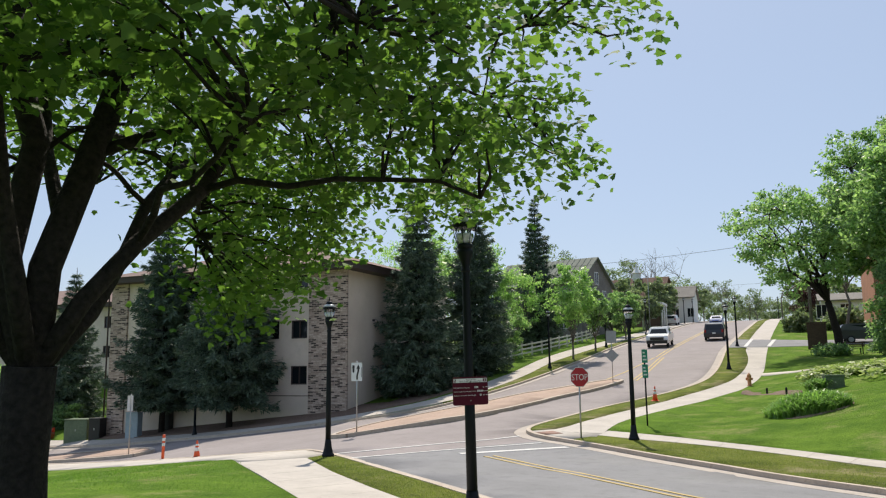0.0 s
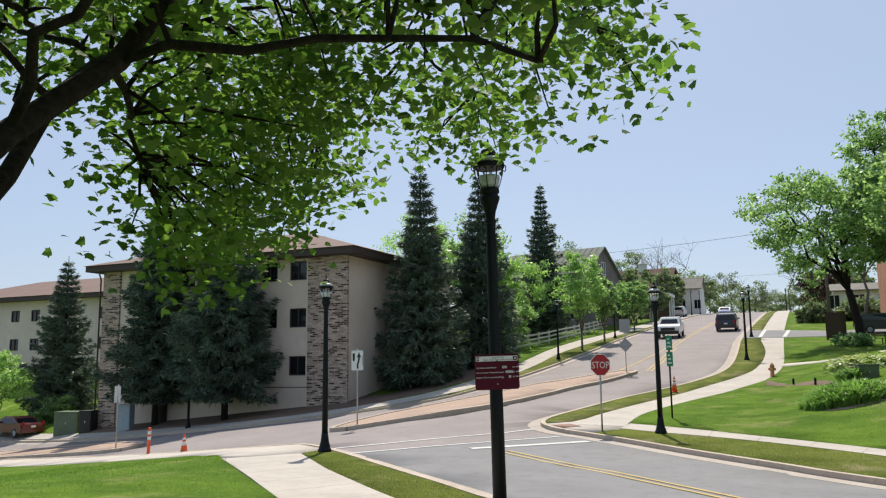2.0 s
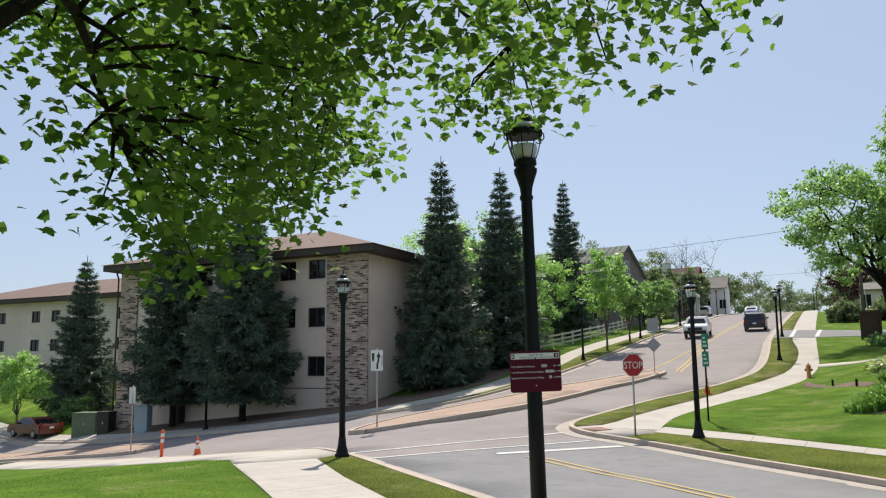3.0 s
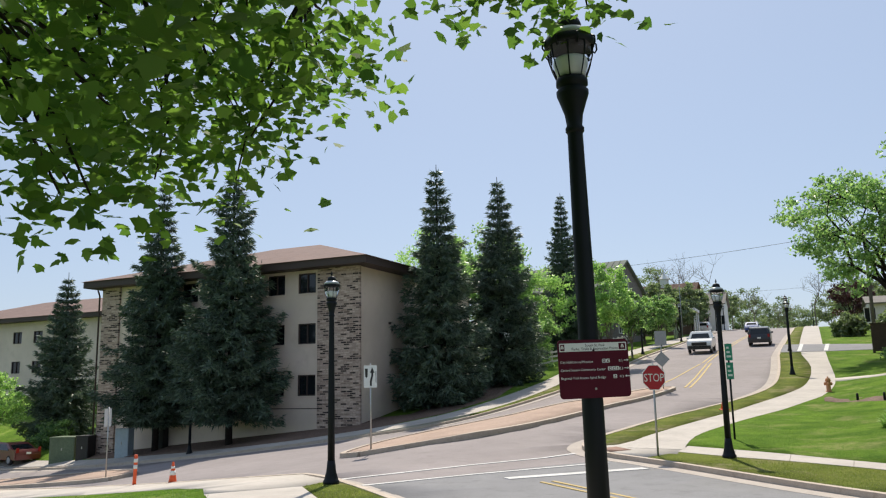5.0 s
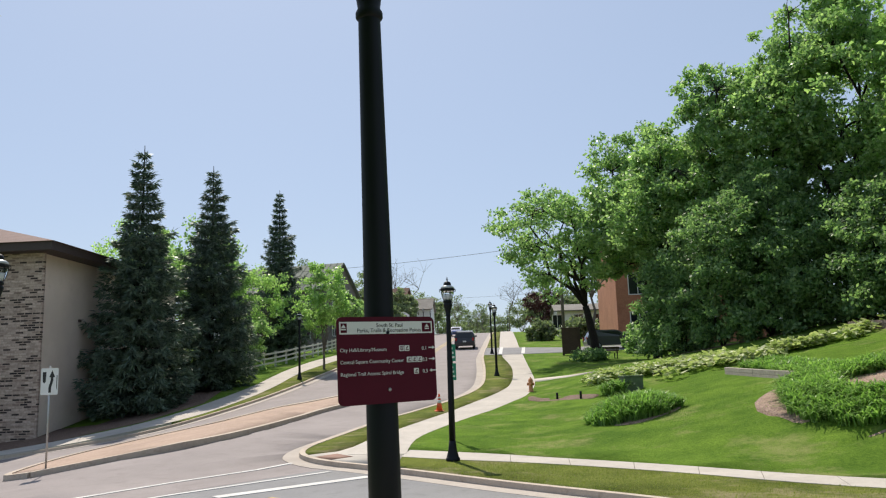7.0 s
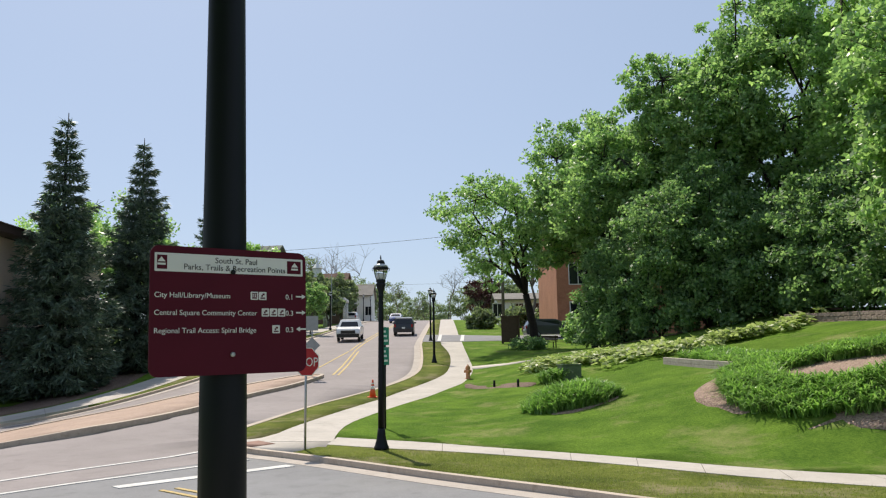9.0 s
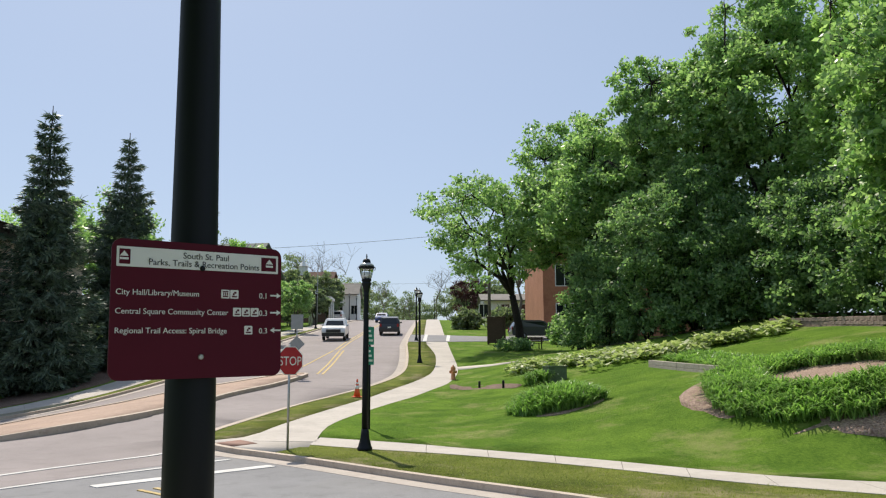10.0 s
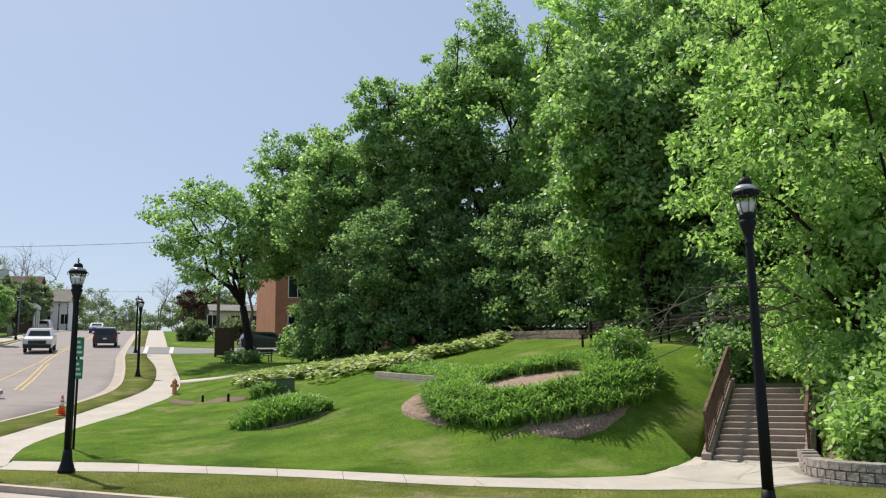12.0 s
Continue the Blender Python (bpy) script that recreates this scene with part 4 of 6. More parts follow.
def wayfinding_sign():
    f = -52.0
    root = thing("wayfinding_sign", upright(NEAR_LAMP[0] - 0.04 + 0.098 * math.cos(radians(f)), NEAR_LAMP[1] + 0.098 * math.sin(radians(f)), 1.395, f) @ Matrix.Rotation(radians(1.2), 4, "Z"),
                 "maroon metal park direction sign with white lettering on the lamp pole", "sign")
    part("plate", prism(rounded(0.515, 0.392, 0.028), -0.003, 0.003), MAROON, root)
    part("header_panel", prism(rounded(0.49, 0.056, 0.002, 1), 0.003, 0.0045, None, Matrix.Translation((0, 0.146, 0))), SIGN_WHITE, root, "white header panel")
    bm = lettering("South St. Paul", 0.0255, 0.012, 0.149, 0.005, "CENTER")
    join(bm, lettering("Parks, Trails & Recreation Points", 0.0255, 0.012, 0.126, 0.005, "CENTER"))
    part("header_lettering", bm, SIGN_BLACK, root, "dark green-black header lettering")
    rows = [(0.050, "City Hall/Library/Museum", "0.1", 1, 2, 0.060), (-0.003, "Central Square Community Center", "0.3", 1, 3, 0.098), (-0.057, "Regional Trail Access: Spiral Bridge", "0.3", -1, 1, 0.135)]
    for y, text, num, way, icons, ix in rows:
        part("lettering", lettering(text, 0.0228, -0.245, y - 0.010, 0.0038), SIGN_WHITE, root, "white lettering")
        part("distance", lettering(num, 0.024, 0.182, y - 0.010, 0.0038), SIGN_WHITE, root, "white numerals")
        s = way
        x = 0.238
        part("arrow", prism([(x - 0.018 * s, y - 0.0025), (x + 0.004 * s, y - 0.0025), (x + 0.004 * s, y - 0.008), (x + 0.018 * s, y), (x + 0.004 * s, y + 0.008), (x + 0.004 * s, y + 0.0025), (x - 0.018 * s, y + 0.0025)], 0.0032, 0.0044), SIGN_WHITE, root, "white arrow")
        for k in range(icons):
            x0 = ix + 0.0285 * k
            ic = part("pictogram", prism(rounded(0.026, 0.026, 0.002, 1), 0.0032, 0.0042, None, Matrix.Translation((x0 + 0.013, y, 0))), SIGN_WHITE, root, "white pictogram tile")
            mk = box(x0 + 0.005, x0 + 0.021, y - 0.009, y - 0.005, 0.0042, 0.005)
            for q in ((0.006, 0.009, -0.004, 0.005), (0.012, 0.015, -0.004, 0.005), (0.018, 0.021, -0.004, 0.005), (0.004, 0.022, 0.006, 0.009)) if icons == 2 and k == 0 else ((0.008, 0.013, -0.003, 0.003), (0.012, 0.019, 0.002, 0.008)):
                box(x0 + q[0], x0 + q[1], y + q[2], y + q[3], 0.0042, 0.005, 0, mk)
            part("pictogram_mark", mk, MAROON, ic)
    for x, c in ((-0.225, MAROON), (0.215, MAROON)):
        w = 0.034 if x < 0 else 0.046
        em = part("emblem", box(x - w / 2 + (0.004 if x < 0 else -0.004), x + w / 2, 0.125, 0.167, 0.0045, 0.0053), c, root, "small maroon emblem")
        part("emblem_mark", box(x - 0.012, x + 0.012, 0.137, 0.143, 0.0053, 0.006, 0, prism([(x - 0.012, 0.147), (x + 0.012, 0.147), (x, 0.162)], 0.0053, 0.006)), SIGN_WHITE, em)
    for y in (0.123, -0.135):
        part("bolt", lathe([(0.008, 0.003), (0.008, 0.008), (0.004, 0.009)], 8, None, Matrix.Translation((0, y, 0.001))), BLACK if y > 0 else STEEL, root)
    part("bracket", box(-0.02, 0.02, -0.18, 0.18, -0.03, -0.003), BLACK, root)


wayfinding_sign()


def post_sign(name, x, y, label, category, post_top, post_r=0.028, post_mat=None):
    root = thing(name, Matrix.Translation(on(x, y, 0.1)), label, category)
    part("post", lathe([(post_r, -0.2), (post_r, post_top)], 8), post_mat or STEEL, root)
    return root


def plate_at(root, dz, facing, out=0.034):
    m = Matrix.Rotation(radians(facing + 90), 4, "Z") @ Matrix.Rotation(radians(90), 4, "X")
    return Matrix.Translation((out * math.cos(radians(facing)), out * math.sin(radians(facing)), dz)) @ m


stop = post_sign("stop_sign", -6.78, 26.95, "red octagonal stop sign on a steel post at the corner", "stop sign", 2.45)
pm = plate_at(stop, 2.06, -50)
octo = [(0.36 * math.cos(radians(22.5 + 45 * i)), 0.36 * math.sin(radians(22.5 + 45 * i))) for i in range(8)]
part("rim", prism(octo, -0.003, 0.002, None, pm), SIGN_WHITE, stop, "white rim")
part("plate", prism([(x * 0.945, y * 0.945) for x, y in octo], 0.002, 0.004, None, pm), SIGN_RED, stop)
bm = lettering("STOP", 0.30, 0, -0.105, 0.006, "CENTER")
for v in bm.verts:
    v.co.x *= 0.84
bm.transform(pm)
part("lettering", bm, SIGN_WHITE, stop, "white letters")

trail = post_sign("trail_sign", -5.17, 30.6, "narrow green trail marker plates on a thin dark post", "sign", 2.85, 0.03, BLACK)
for z0, z1 in ((1.78, 2.28), (2.34, 2.84)):
    pm = plate_at(trail, (z0 + z1) / 2, -62, 0.04)
    p = part("plate", prism(rounded(0.22, z1 - z0, 0.015), -0.002, 0.002, None, pm), SIGN_GREEN, trail, "green plate")
    for k in range(3):
        part("bar", box(-0.07, 0.07 - 0.03 * k, -0.16 + 0.13 * k, -0.10 + 0.13 * k, 0.002, 0.004, 0, None, pm), SIGN_WHITE, p, "pale bar")


def lane_sign(x, y, facing):
    root = post_sign("lane_sign", x, y, "white traffic sign with a bent black arrow on a post", "sign", 2.95)
    pm = plate_at(root, 2.5, facing)
    part("plate", prism(rounded(0.46, 0.76, 0.03), -0.002, 0.002, None, pm), SIGN_WHITE, root)
    bm = prism([(-0.19, 0.27), (-0.09, 0.27), (-0.10, 0.0), (-0.14, -0.06), (-0.18, 0.0)], 0.002, 0.004)
    prism([(-0.02, -0.32), (0.05, -0.32), (0.05, -0.17), (0.10, 0.02), (0.10, 0.12), (0.145, 0.12), (0.065, 0.32), (-0.015, 0.12), (0.03, 0.12), (0.03, 0.03), (-0.02, -0.16)], 0.002, 0.004, bm)
    prism([(0.185, 0.18), (0.205, 0.18), (0.205, -0.25), (0.185, -0.18)], 0.002, 0.004, bm)
    bm.transform(pm)
    part("arrow", bm, SIGN_BLACK, root, "black arrows")


lane_sign(-16.75, 29.1, -72)
lane_sign(-30.4, 30.4, -170)
med = post_sign("traffic_sign", -10.36, 49.5, "backs of two grey metal traffic signs on one post", "sign", 3.0)
part("plate", prism(rounded(0.62, 0.76, 0.03), -0.002, 0.002, None, plate_at(med, 2.75, -80)), ALU, med, "bare metal back")
part("plate", prism([(0, -0.42), (0.42, 0), (0, 0.42), (-0.42, 0)], -0.002, 0.002, None, plate_at(med, 1.6, -80)), ALU, med, "bare metal diamond")


# ---------------------------------------------------------------- street furniture
def cone(x, y, tilt=0):
    root = thing("traffic_cone", pose(*on(x, y, 0.12 if tilt else 0.0), tilt, 0, 20), "orange traffic cone with a white band", "traffic cone", "traffic cones")
    part("base", box(-0.18, 0.18, -0.18, 0.18, 0, 0.035, 0.012), ORANGE, root)
    part("body", lathe([(0.135, 0.034), (0.095, 0.28), (0.03, 0.70), (0.022, 0.71)], 16), ORANGE, root)
    part("band", lathe([(0.088, 0.33), (0.068, 0.46)], 16), SIGN_WHITE, root, "white reflective band")
    part("band", lathe([(0.060, 0.52), (0.050, 0.585)], 16), SIGN_WHITE, root, "white reflective band")


cone(-6.38, 40.2, 2)
cone(-20.45, 23.75)
post = thing("delineator_post", pose(*on(-23.0, 24.75), 0, 2, 0), "orange and white delineator post at the kerb", "post")
part("body", lathe([(0.06, 0.0), (0.06, 1.02), (0.045, 1.06)], 12), ORANGE, post)
part("band", lathe([(0.063, 0.62), (0.063, 0.74)], 12), SIGN_WHITE, post, "white band")
part("band", lathe([(0.063, 0.82), (0.063, 0.94)], 12), SIGN_WHITE, post, "white band")
part("base", lathe([(0.13, -0.01), (0.12, 0.05)], 12), RUBBER, post)

RUST = rough_mat("faded_orange_paint", (0.50, 0.21, 0.09), (0.62, 0.31, 0.15), 20, 2.0, 0.7, (0.25, 0.12, 0.07))
hyd = thing("fire_hydrant", pose(*on(-2.35, 46.9, 0.1), 0, 0, 30) @ Matrix.Diagonal((0.85, 0.85, 0.92, 1)), "faded orange fire hydrant beside the footway", "fire hydrant")
part("barrel", lathe([(0.17, -0.1), (0.17, 0.05), (0.12, 0.07), (0.115, 0.52), (0.15, 0.54), (0.15, 0.57)], 14), RUST, hyd)
part("bonnet", lathe([(0.14, 0.57), (0.125, 0.66), (0.07, 0.72), (0.035, 0.73), (0.035, 0.79)], 14), RUST, hyd)
for a in (0, 120, 240):
    part("nozzle", lathe([(0.075, 0.1), (0.075, 0.17), (0.085, 0.175), (0.085, 0.21), (0.03, 0.215), (0.03, 0.24)], 10, None, pose(0, 0, 0.42, 0, 90, 0) @ Matrix.Rotation(radians(a), 4, "X") if a == 0 else Matrix.Rotation(radians(a), 4, "Z") @ pose(0, 0, 0.42, 0, 90, 0)), RUST, hyd)

GREEN_BOX = rough_mat("dull_green_paint", (0.10, 0.14, 0.085), (0.14, 0.185, 0.115), 12, 1.0, 0.55, (0.08, 0.10, 0.06))
CAB_GREY = plain("pale_blue_grey_paint", (0.33, 0.40, 0.45), 0.5)


def cabinet(name, x, y, w, d, h, mat, label, rot=0, lid=0.06):
    root = thing(name, pose(*on(x, y, 0.05), 0, 0, rot), label, "utility box")
    part("body", box(-w / 2, w / 2, -d / 2, d / 2, -0.25, h - lid, 0.015), mat, root)
    part("lid", box(-w / 2 - 0.03, w / 2 + 0.03, -d / 2 - 0.03, d / 2 + 0.03, h - lid, h, 0.015), mat, root)
    part("door", box(-w / 2 + 0.06, w / 2 - 0.06, -d / 2 - 0.012, -d / 2 - 0.001, 0.08, h - lid - 0.08, 0.004), mat, root)
    part("latch", box(-0.03, 0.03, -d / 2 - 0.035, -d / 2 - 0.012, h * 0.45, h * 0.55), STEEL, root)


cabinet("utility_box", 1.55, 40.3, 0.78, 0.65, 0.66, GREEN_BOX, "low green utility box on the park lawn", 12)
cabinet("utility_box", -48.1, 43.4, 1.7, 1.4, 1.55, GREEN_BOX, "large green transformer box by the street", 20)
cabinet("utility_box", -46.2, 43.2, 0.8, 1.0, 1.5, SIGN_BLACK, "dark metal utility cabinet beside the transformer", 20)
cabinet("utility_box", -41.8, 42.2, 1.0, 0.5, 1.75, CAB_GREY, "pale blue-grey utility cabinet on the footway", 5)
cabinet("utility_box", -40.2, 43.6, 0.7, 0.5, 1.8, SIGN_BLACK, "dark narrow utility cabinet against the building", 5)

# beds on the lawn
drape("mulch_bed", curve([(-2.6, 43.0), (-0.4, 40.6), (0.3, 41.2), (-0.6, 43.0), (-2.4, 44.6), (-2.6, 43.0)], 4)[:-1], 0.135, MULCH, 1.0, "dark soil bed with two short bollards", category="mulch bed")
for x, y in ((-1.35, 42.6), (-0.45, 41.2)):
    b = thing("bollard_light", Matrix.Translation(on(x, y, 0.12)), "short black bollard in the soil bed", "bollard", "bollards")
    part("body", lathe([(0.05, -0.1), (0.05, 0.3), (0.035, 0.33)], 10), BLACK, b)

BED = (6.35, 28.0)


def ring(cx, cy, rx, ry, n=28, wob=0.0, seed=1):
    return [(cx + rx * (1 + wob * math.sin(3 * a + seed) + wob * 0.6 * math.sin(7 * a)) * math.cos(a), cy + ry * (1 + wob * math.sin(3 * a + seed) + wob * 0.6 * math.sin(7 * a)) * math.sin(a)) for a in [2 * math.pi * i / n for i in range(n)]]


drape("mulch_bed", ring(*BED, 3.4, 3.8, 32, 0.03), 0.135, MULCH_CHIP, 1.0, "round bed of reddish bark mulch with a bare middle", category="mulch bed")
drape("mulch_bed", ring(0.35, 32.6, 1.5, 1.6, 24, 0.04), 0.145, MULCH_CHIP, 1.0, "small bark mulch bed under daylilies", category="mulch bed")


def blades(name, spots, label, mat, rng, per=24, length=0.75, width=0.038, category="plant", wide=1.0, tall=None):
    """Clumps of arching strap leaves, one mesh for the whole planting."""
    n = len(spots) * per
    base = np.repeat(np.array([on(x, y, 0.12) for x, y in spots]), per, axis=0) + rng.normal(size=(n, 3)) * np.array((0.06, 0.06, 0))
    a = rng.uniform(0, 2 * math.pi, n)
    d = np.stack((np.cos(a), np.sin(a), np.zeros(n)), 1)
    s = np.stack((-np.sin(a), np.cos(a), np.zeros(n)), 1)
    L = rng.uniform(0.65, 1.15, n) * length
    if tall:
        L *= np.repeat([tall(x, y) for x, y in spots], per)
    w = rng.uniform(0.7, 1.2, n) * width
    spread = rng.uniform(0.35, 1.0, n) * wide
    rows = []
    for u, wd in ((0, 0.6), (0.35, 1.0), (0.7, 0.8), (1.0, 0.05)):
        c = base + d * (L * spread * (u ** 1.4))[:, None]
        c[:, 2] += L * (1.25 * u - (0.45 + 0.55 * spread) * u * u * 0.95)
        rows += [c - s * (w * wd)[:, None] / 2, c + s * (w * wd)[:, None] / 2]
    co = np.stack(rows, 1).reshape(-1, 3)
    idx = np.arange(n)[:, None] * 8
    quads = np.concatenate([idx + np.array([[2 * k, 2 * k + 1, 2 * k + 3, 2 * k + 2]]) for k in range(3)])
    me = bpy.data.meshes.new(name)
    me.from_pydata(co.tolist(), [], quads.tolist())
    me.materials.append(mat)
    return tagged(new(name, me), label, category, "", "stuff")


rng = np.random.default_rng(11)
lilies = []
while len(lilies) < 860:
    a, r = rng.uniform(0, 2 * math.pi), math.sqrt(rng.uniform(1.9 ** 2, 3.6 ** 2))
    r *= 1 + 0.05 * math.sin(4 * a)
    x, y = BED[0] + 0.15 + 0.84 * r * math.cos(a), BED[1] + r * math.sin(a)
    lilies.append((x, y))
blades("daylily_bed", lilies, "ring of arching green daylily leaves round bare mulch", LILY, rng, 30, 0.64, 0.036)
lilies = [(4.95 + 0.35 * rng.uniform(0, 3.2) + 0.5, rng.uniform(31.3, 38.2)) for _ in range(200)]
blades("daylily_bed", lilies, "row of green daylilies behind the timber edging", LILY, rng, 22, 0.6)
lilies = [p for p in [(0.35 + rng.uniform(-1.4, 1.4), 32.6 + rng.uniform(-1.5, 1.5)) for _ in range(260)] if ((p[0] - 0.35) / 1.45) ** 2 + ((p[1] - 32.6) / 1.4) ** 2 < 1]
blades("daylily_bed", lilies, "oval mound of arching green daylily leaves", LILY, rng, 36, 1.08, wide=0.78, tall=lambda x, y: 1.05 - 0.5 * (((x - 0.35) / 1.3) ** 2 + ((y - 32.6) / 1.4) ** 2))
lilies = [(0.95 + rng.normal() * 0.28, 40.6 + rng.normal() * 0.3) for _ in range(30)]
blades("daylily_bed", lilies, "tuft of daylilies beside the utility box", LILY, rng, 26, 0.85)

# hostas: broad pale leaves in a long drift
line = resample(curve([(0.9, 46.0), (3.1, 44.2), (5.85, 41.6), (8.4, 40.9), (11.3, 41.3)], 6), 0.35)
pos, aim = [], []
for p in line:
    for _ in range(5):
        c = on(p.x + rng.normal() * 0.6, p.y + rng.normal() * 0.75, 0.12)
        for _ in range(26):
            a = rng.uniform(0, 6.28)
            r = rng.uniform(0.03, 0.3)
            pos.append((c.x + r * math.cos(a), c.y + r * math.sin(a), c.z + 0.10 + 0.35 * (1 - r / 0.34) + rng.uniform(0, 0.06)))
            aim.append((math.cos(a), math.sin(a), -0.35))
hosta = leaf_mesh("hosta_drift", np.array(pos), rng.uniform(0.2, 0.36, len(pos)), "oval", HOSTA, None, rng, 0.7, np.array(aim))
tagged(hosta, "long drift of pale variegated hostas on the lawn", "plant", "", "stuff")

timber = thing("timber_edging", Matrix(), "weathered grey timber edging of the daylily bed", "edging")
for k in range(2):
    for a, b in (((4.85, 38.2), (5.05, 35.4)), ((5.05, 35.4), (5.30, 32.4))):
        p, q = on(*a, -0.05 + 0.17 * k), on(*b, -0.05 + 0.17 * k)
        d = q - p
        m = Matrix.Translation(p) @ d.to_track_quat("X", "Z").to_matrix().to_4x4()
        part("timber", box(0.01, d.length - 0.01, -0.085, 0.085, 0.08, 0.245, 0.012, None, m), WOOD_GREY, timber)

BLOCK = rough_mat("split_concrete_block", (0.24, 0.175, 0.145), (0.37, 0.28, 0.235), 10, 1.6, 0.95, (0.16, 0.12, 0.10), 0.8, 0.04)
BLOCK_GREY = rough_mat("grey_split_block", (0.24, 0.215, 0.19), (0.37, 0.335, 0.30), 10, 1.6, 0.95, (0.16, 0.14, 0.12), 0.8, 0.04)


def block_wall(line, courses, label, mat, bw=0.42, bh=0.16, depth=0.3, sunk=0.1):
    root = thing("retaining_wall", Matrix(), label, "retaining wall")
    src = None
    for c in range(courses):
        pts = resample(line, bw)
        for i, (a, b) in enumerate(zip(pts, pts[1:])):
            if c % 2:
                a, b = a.lerp(b, 0.5), b.lerp(b + (b - a), 0.5)
            d = (b - a)
            if src is None:
                bm = box(0.006, bw - 0.006, 0, depth, 0.004, bh - 0.004, 0.014)
                src = part("block", bm, mat, root)
                ob = src
            else:
                ob = new("block", src.data)
                ob.parent = root
            r = 0.02 * math.sin(i * 12.9 + c * 78.2)
            z = ground(*a) - sunk + 0.12 + bh * c
            ob.matrix_basis = Matrix.Translation((a.x + d.y * r, a.y - d.x * r, z)) @ Matrix.Rotation(math.atan2(d.y, d.x), 4, "Z") @ Matrix.Diagonal((d.length / bw, 1, 1, 1))
    return root


block_wall(curve([(11.6, 43.2), (12.3, 39.5), (12.35, 35.6)], 5), 3, "low retaining wall of tan split blocks at the wood's edge", BLOCK, sunk=0.12)
block_wall(curve([(8.45, 20.5), (7.95, 19.6), (7.9, 18.4), (8.5, 17.0), (9.9, 15.2), (12.5, 12.6)], 5), 3, "curved planter wall of grey split blocks beside the steps", BLOCK_GREY, sunk=0.12)
drape("mulch_bed", [(9.4, 20.6), (8.3, 19.6), (8.15, 18.5), (8.75, 17.2), (10.1, 15.4), (12.7, 12.8), (17, 16), (16, 24), (13.1, 24.1), (11.4, 22.6)], 0.38, MULCH, 1.0, "planted bed raised behind the block wall", skirt=0.6, category="mulch bed")


# ---------------------------------------------------------------- steps, rails, path, benches
UP = Vector((0.74, 0.673, 0)).normalized()
ACROSS = Vector((UP.y, -UP.x, 0))
FOOT = Vector((7.85, 22.25, 0))
foot_z = -0.66
RISER, RUN = 0.12, 0.32
sm = Matrix.Translation((FOOT.x, FOOT.y, foot_z)) @ Matrix((ACROSS, UP, (0, 0, 1))).transposed().to_4x4()
STEP_MAT = rough_mat("worn_step_concrete", (0.27, 0.215, 0.175), (0.37, 0.30, 0.25), 30, 1.2, 0.9, (0.22, 0.18, 0.15))
stair = thing("stairway", sm, "flight of worn concrete steps with iron handrails", "stairs")
for k in range(12):
    part("step", box(0, 1.75, RUN * k, RUN * k + RUN + 0.05, -0.8 if k < 3 else RISER * (k - 3), RISER * (k + 1), 0.015), STEP_MAT, stair)
PITCH = RISER / RUN
for x in (-0.12, 1.87):
    bm = prism([(-0.1, -0.6), (4.1, 0.4), (4.1, PITCH * 4.1 + 0.16), (0.0, 0.18), (-0.1, 0.16)], -0.1, 0.1, None, Matrix.Translation((x, 0, 0)) @ Matrix(((0, 0, 1, 0), (1, 0, 0, 0), (0, 1, 0, 0), (0, 0, 0, 1))))
    part("cheek_wall", bm, STEP_MAT, stair)
RUST_RAIL = plain("rusty_brown_iron", (0.12, 0.062, 0.042), 0.65, 0.2, 0.25)
for x in (-0.12, 1.87):
    rail = part("handrail", box(-0.035, 0.035, 0, 4.25, -0.045, 0.045, 0.01, None, Matrix.Translation((x, 0.0, 1.0)) @ Matrix.Rotation(math.atan2(RISER, RUN), 4, "X")), RUST_RAIL, stair, "brown iron handrail")
    part("bottom_rail", box(-0.025, 0.025, 0, 4.25, -0.03, 0.03, 0.008, None, Matrix.Translation((x, 0.02, 0.27)) @ Matrix.Rotation(math.atan2(RISER, RUN), 4, "X")), RUST_RAIL, rail)
    for i in range(22):
        y = 0.06 + 0.186 * i
        t = 0.024 if i % 7 == 0 else 0.011
        part("baluster", box(x - t, x + t, y - t, y + t, 0.12 + PITCH * y, 0.99 + PITCH * y), RUST_RAIL, rail)
part("landing", box(-0.1, 1.85, 3.84, 4.9, 0.7, 12 * RISER, 0.015), STEP_MAT, stair)
rise = ground(12.2, 26.0) + 0.14 - foot_z - 12 * RISER
for k in range(4):
    part("step", box(-0.1, 1.85, 4.86 + 0.3 * k, 6.1, 0.7, 12 * RISER + rise * (k + 1) / 4, 0.015), STEP_MAT, stair)
for x in (-0.12, 1.87):
    upper = part("handrail", box(x - 0.03, x + 0.03, 4.0, 6.0, 12 * RISER + 0.95, 12 * RISER + 1.02, 0.01), RUST_RAIL, stair, "brown iron handrail")
    for y in (4.05, 5.0, 5.95):
        part("baluster", box(x - 0.02, x + 0.02, y - 0.02, y + 0.02, 12 * RISER - 0.3, 12 * RISER + 0.96), RUST_RAIL, upper)


BENCH_WOOD = rough_mat("dark_stained_wood", (0.06, 0.038, 0.028), (0.10, 0.065, 0.048), 15, 1.5, 0.8)


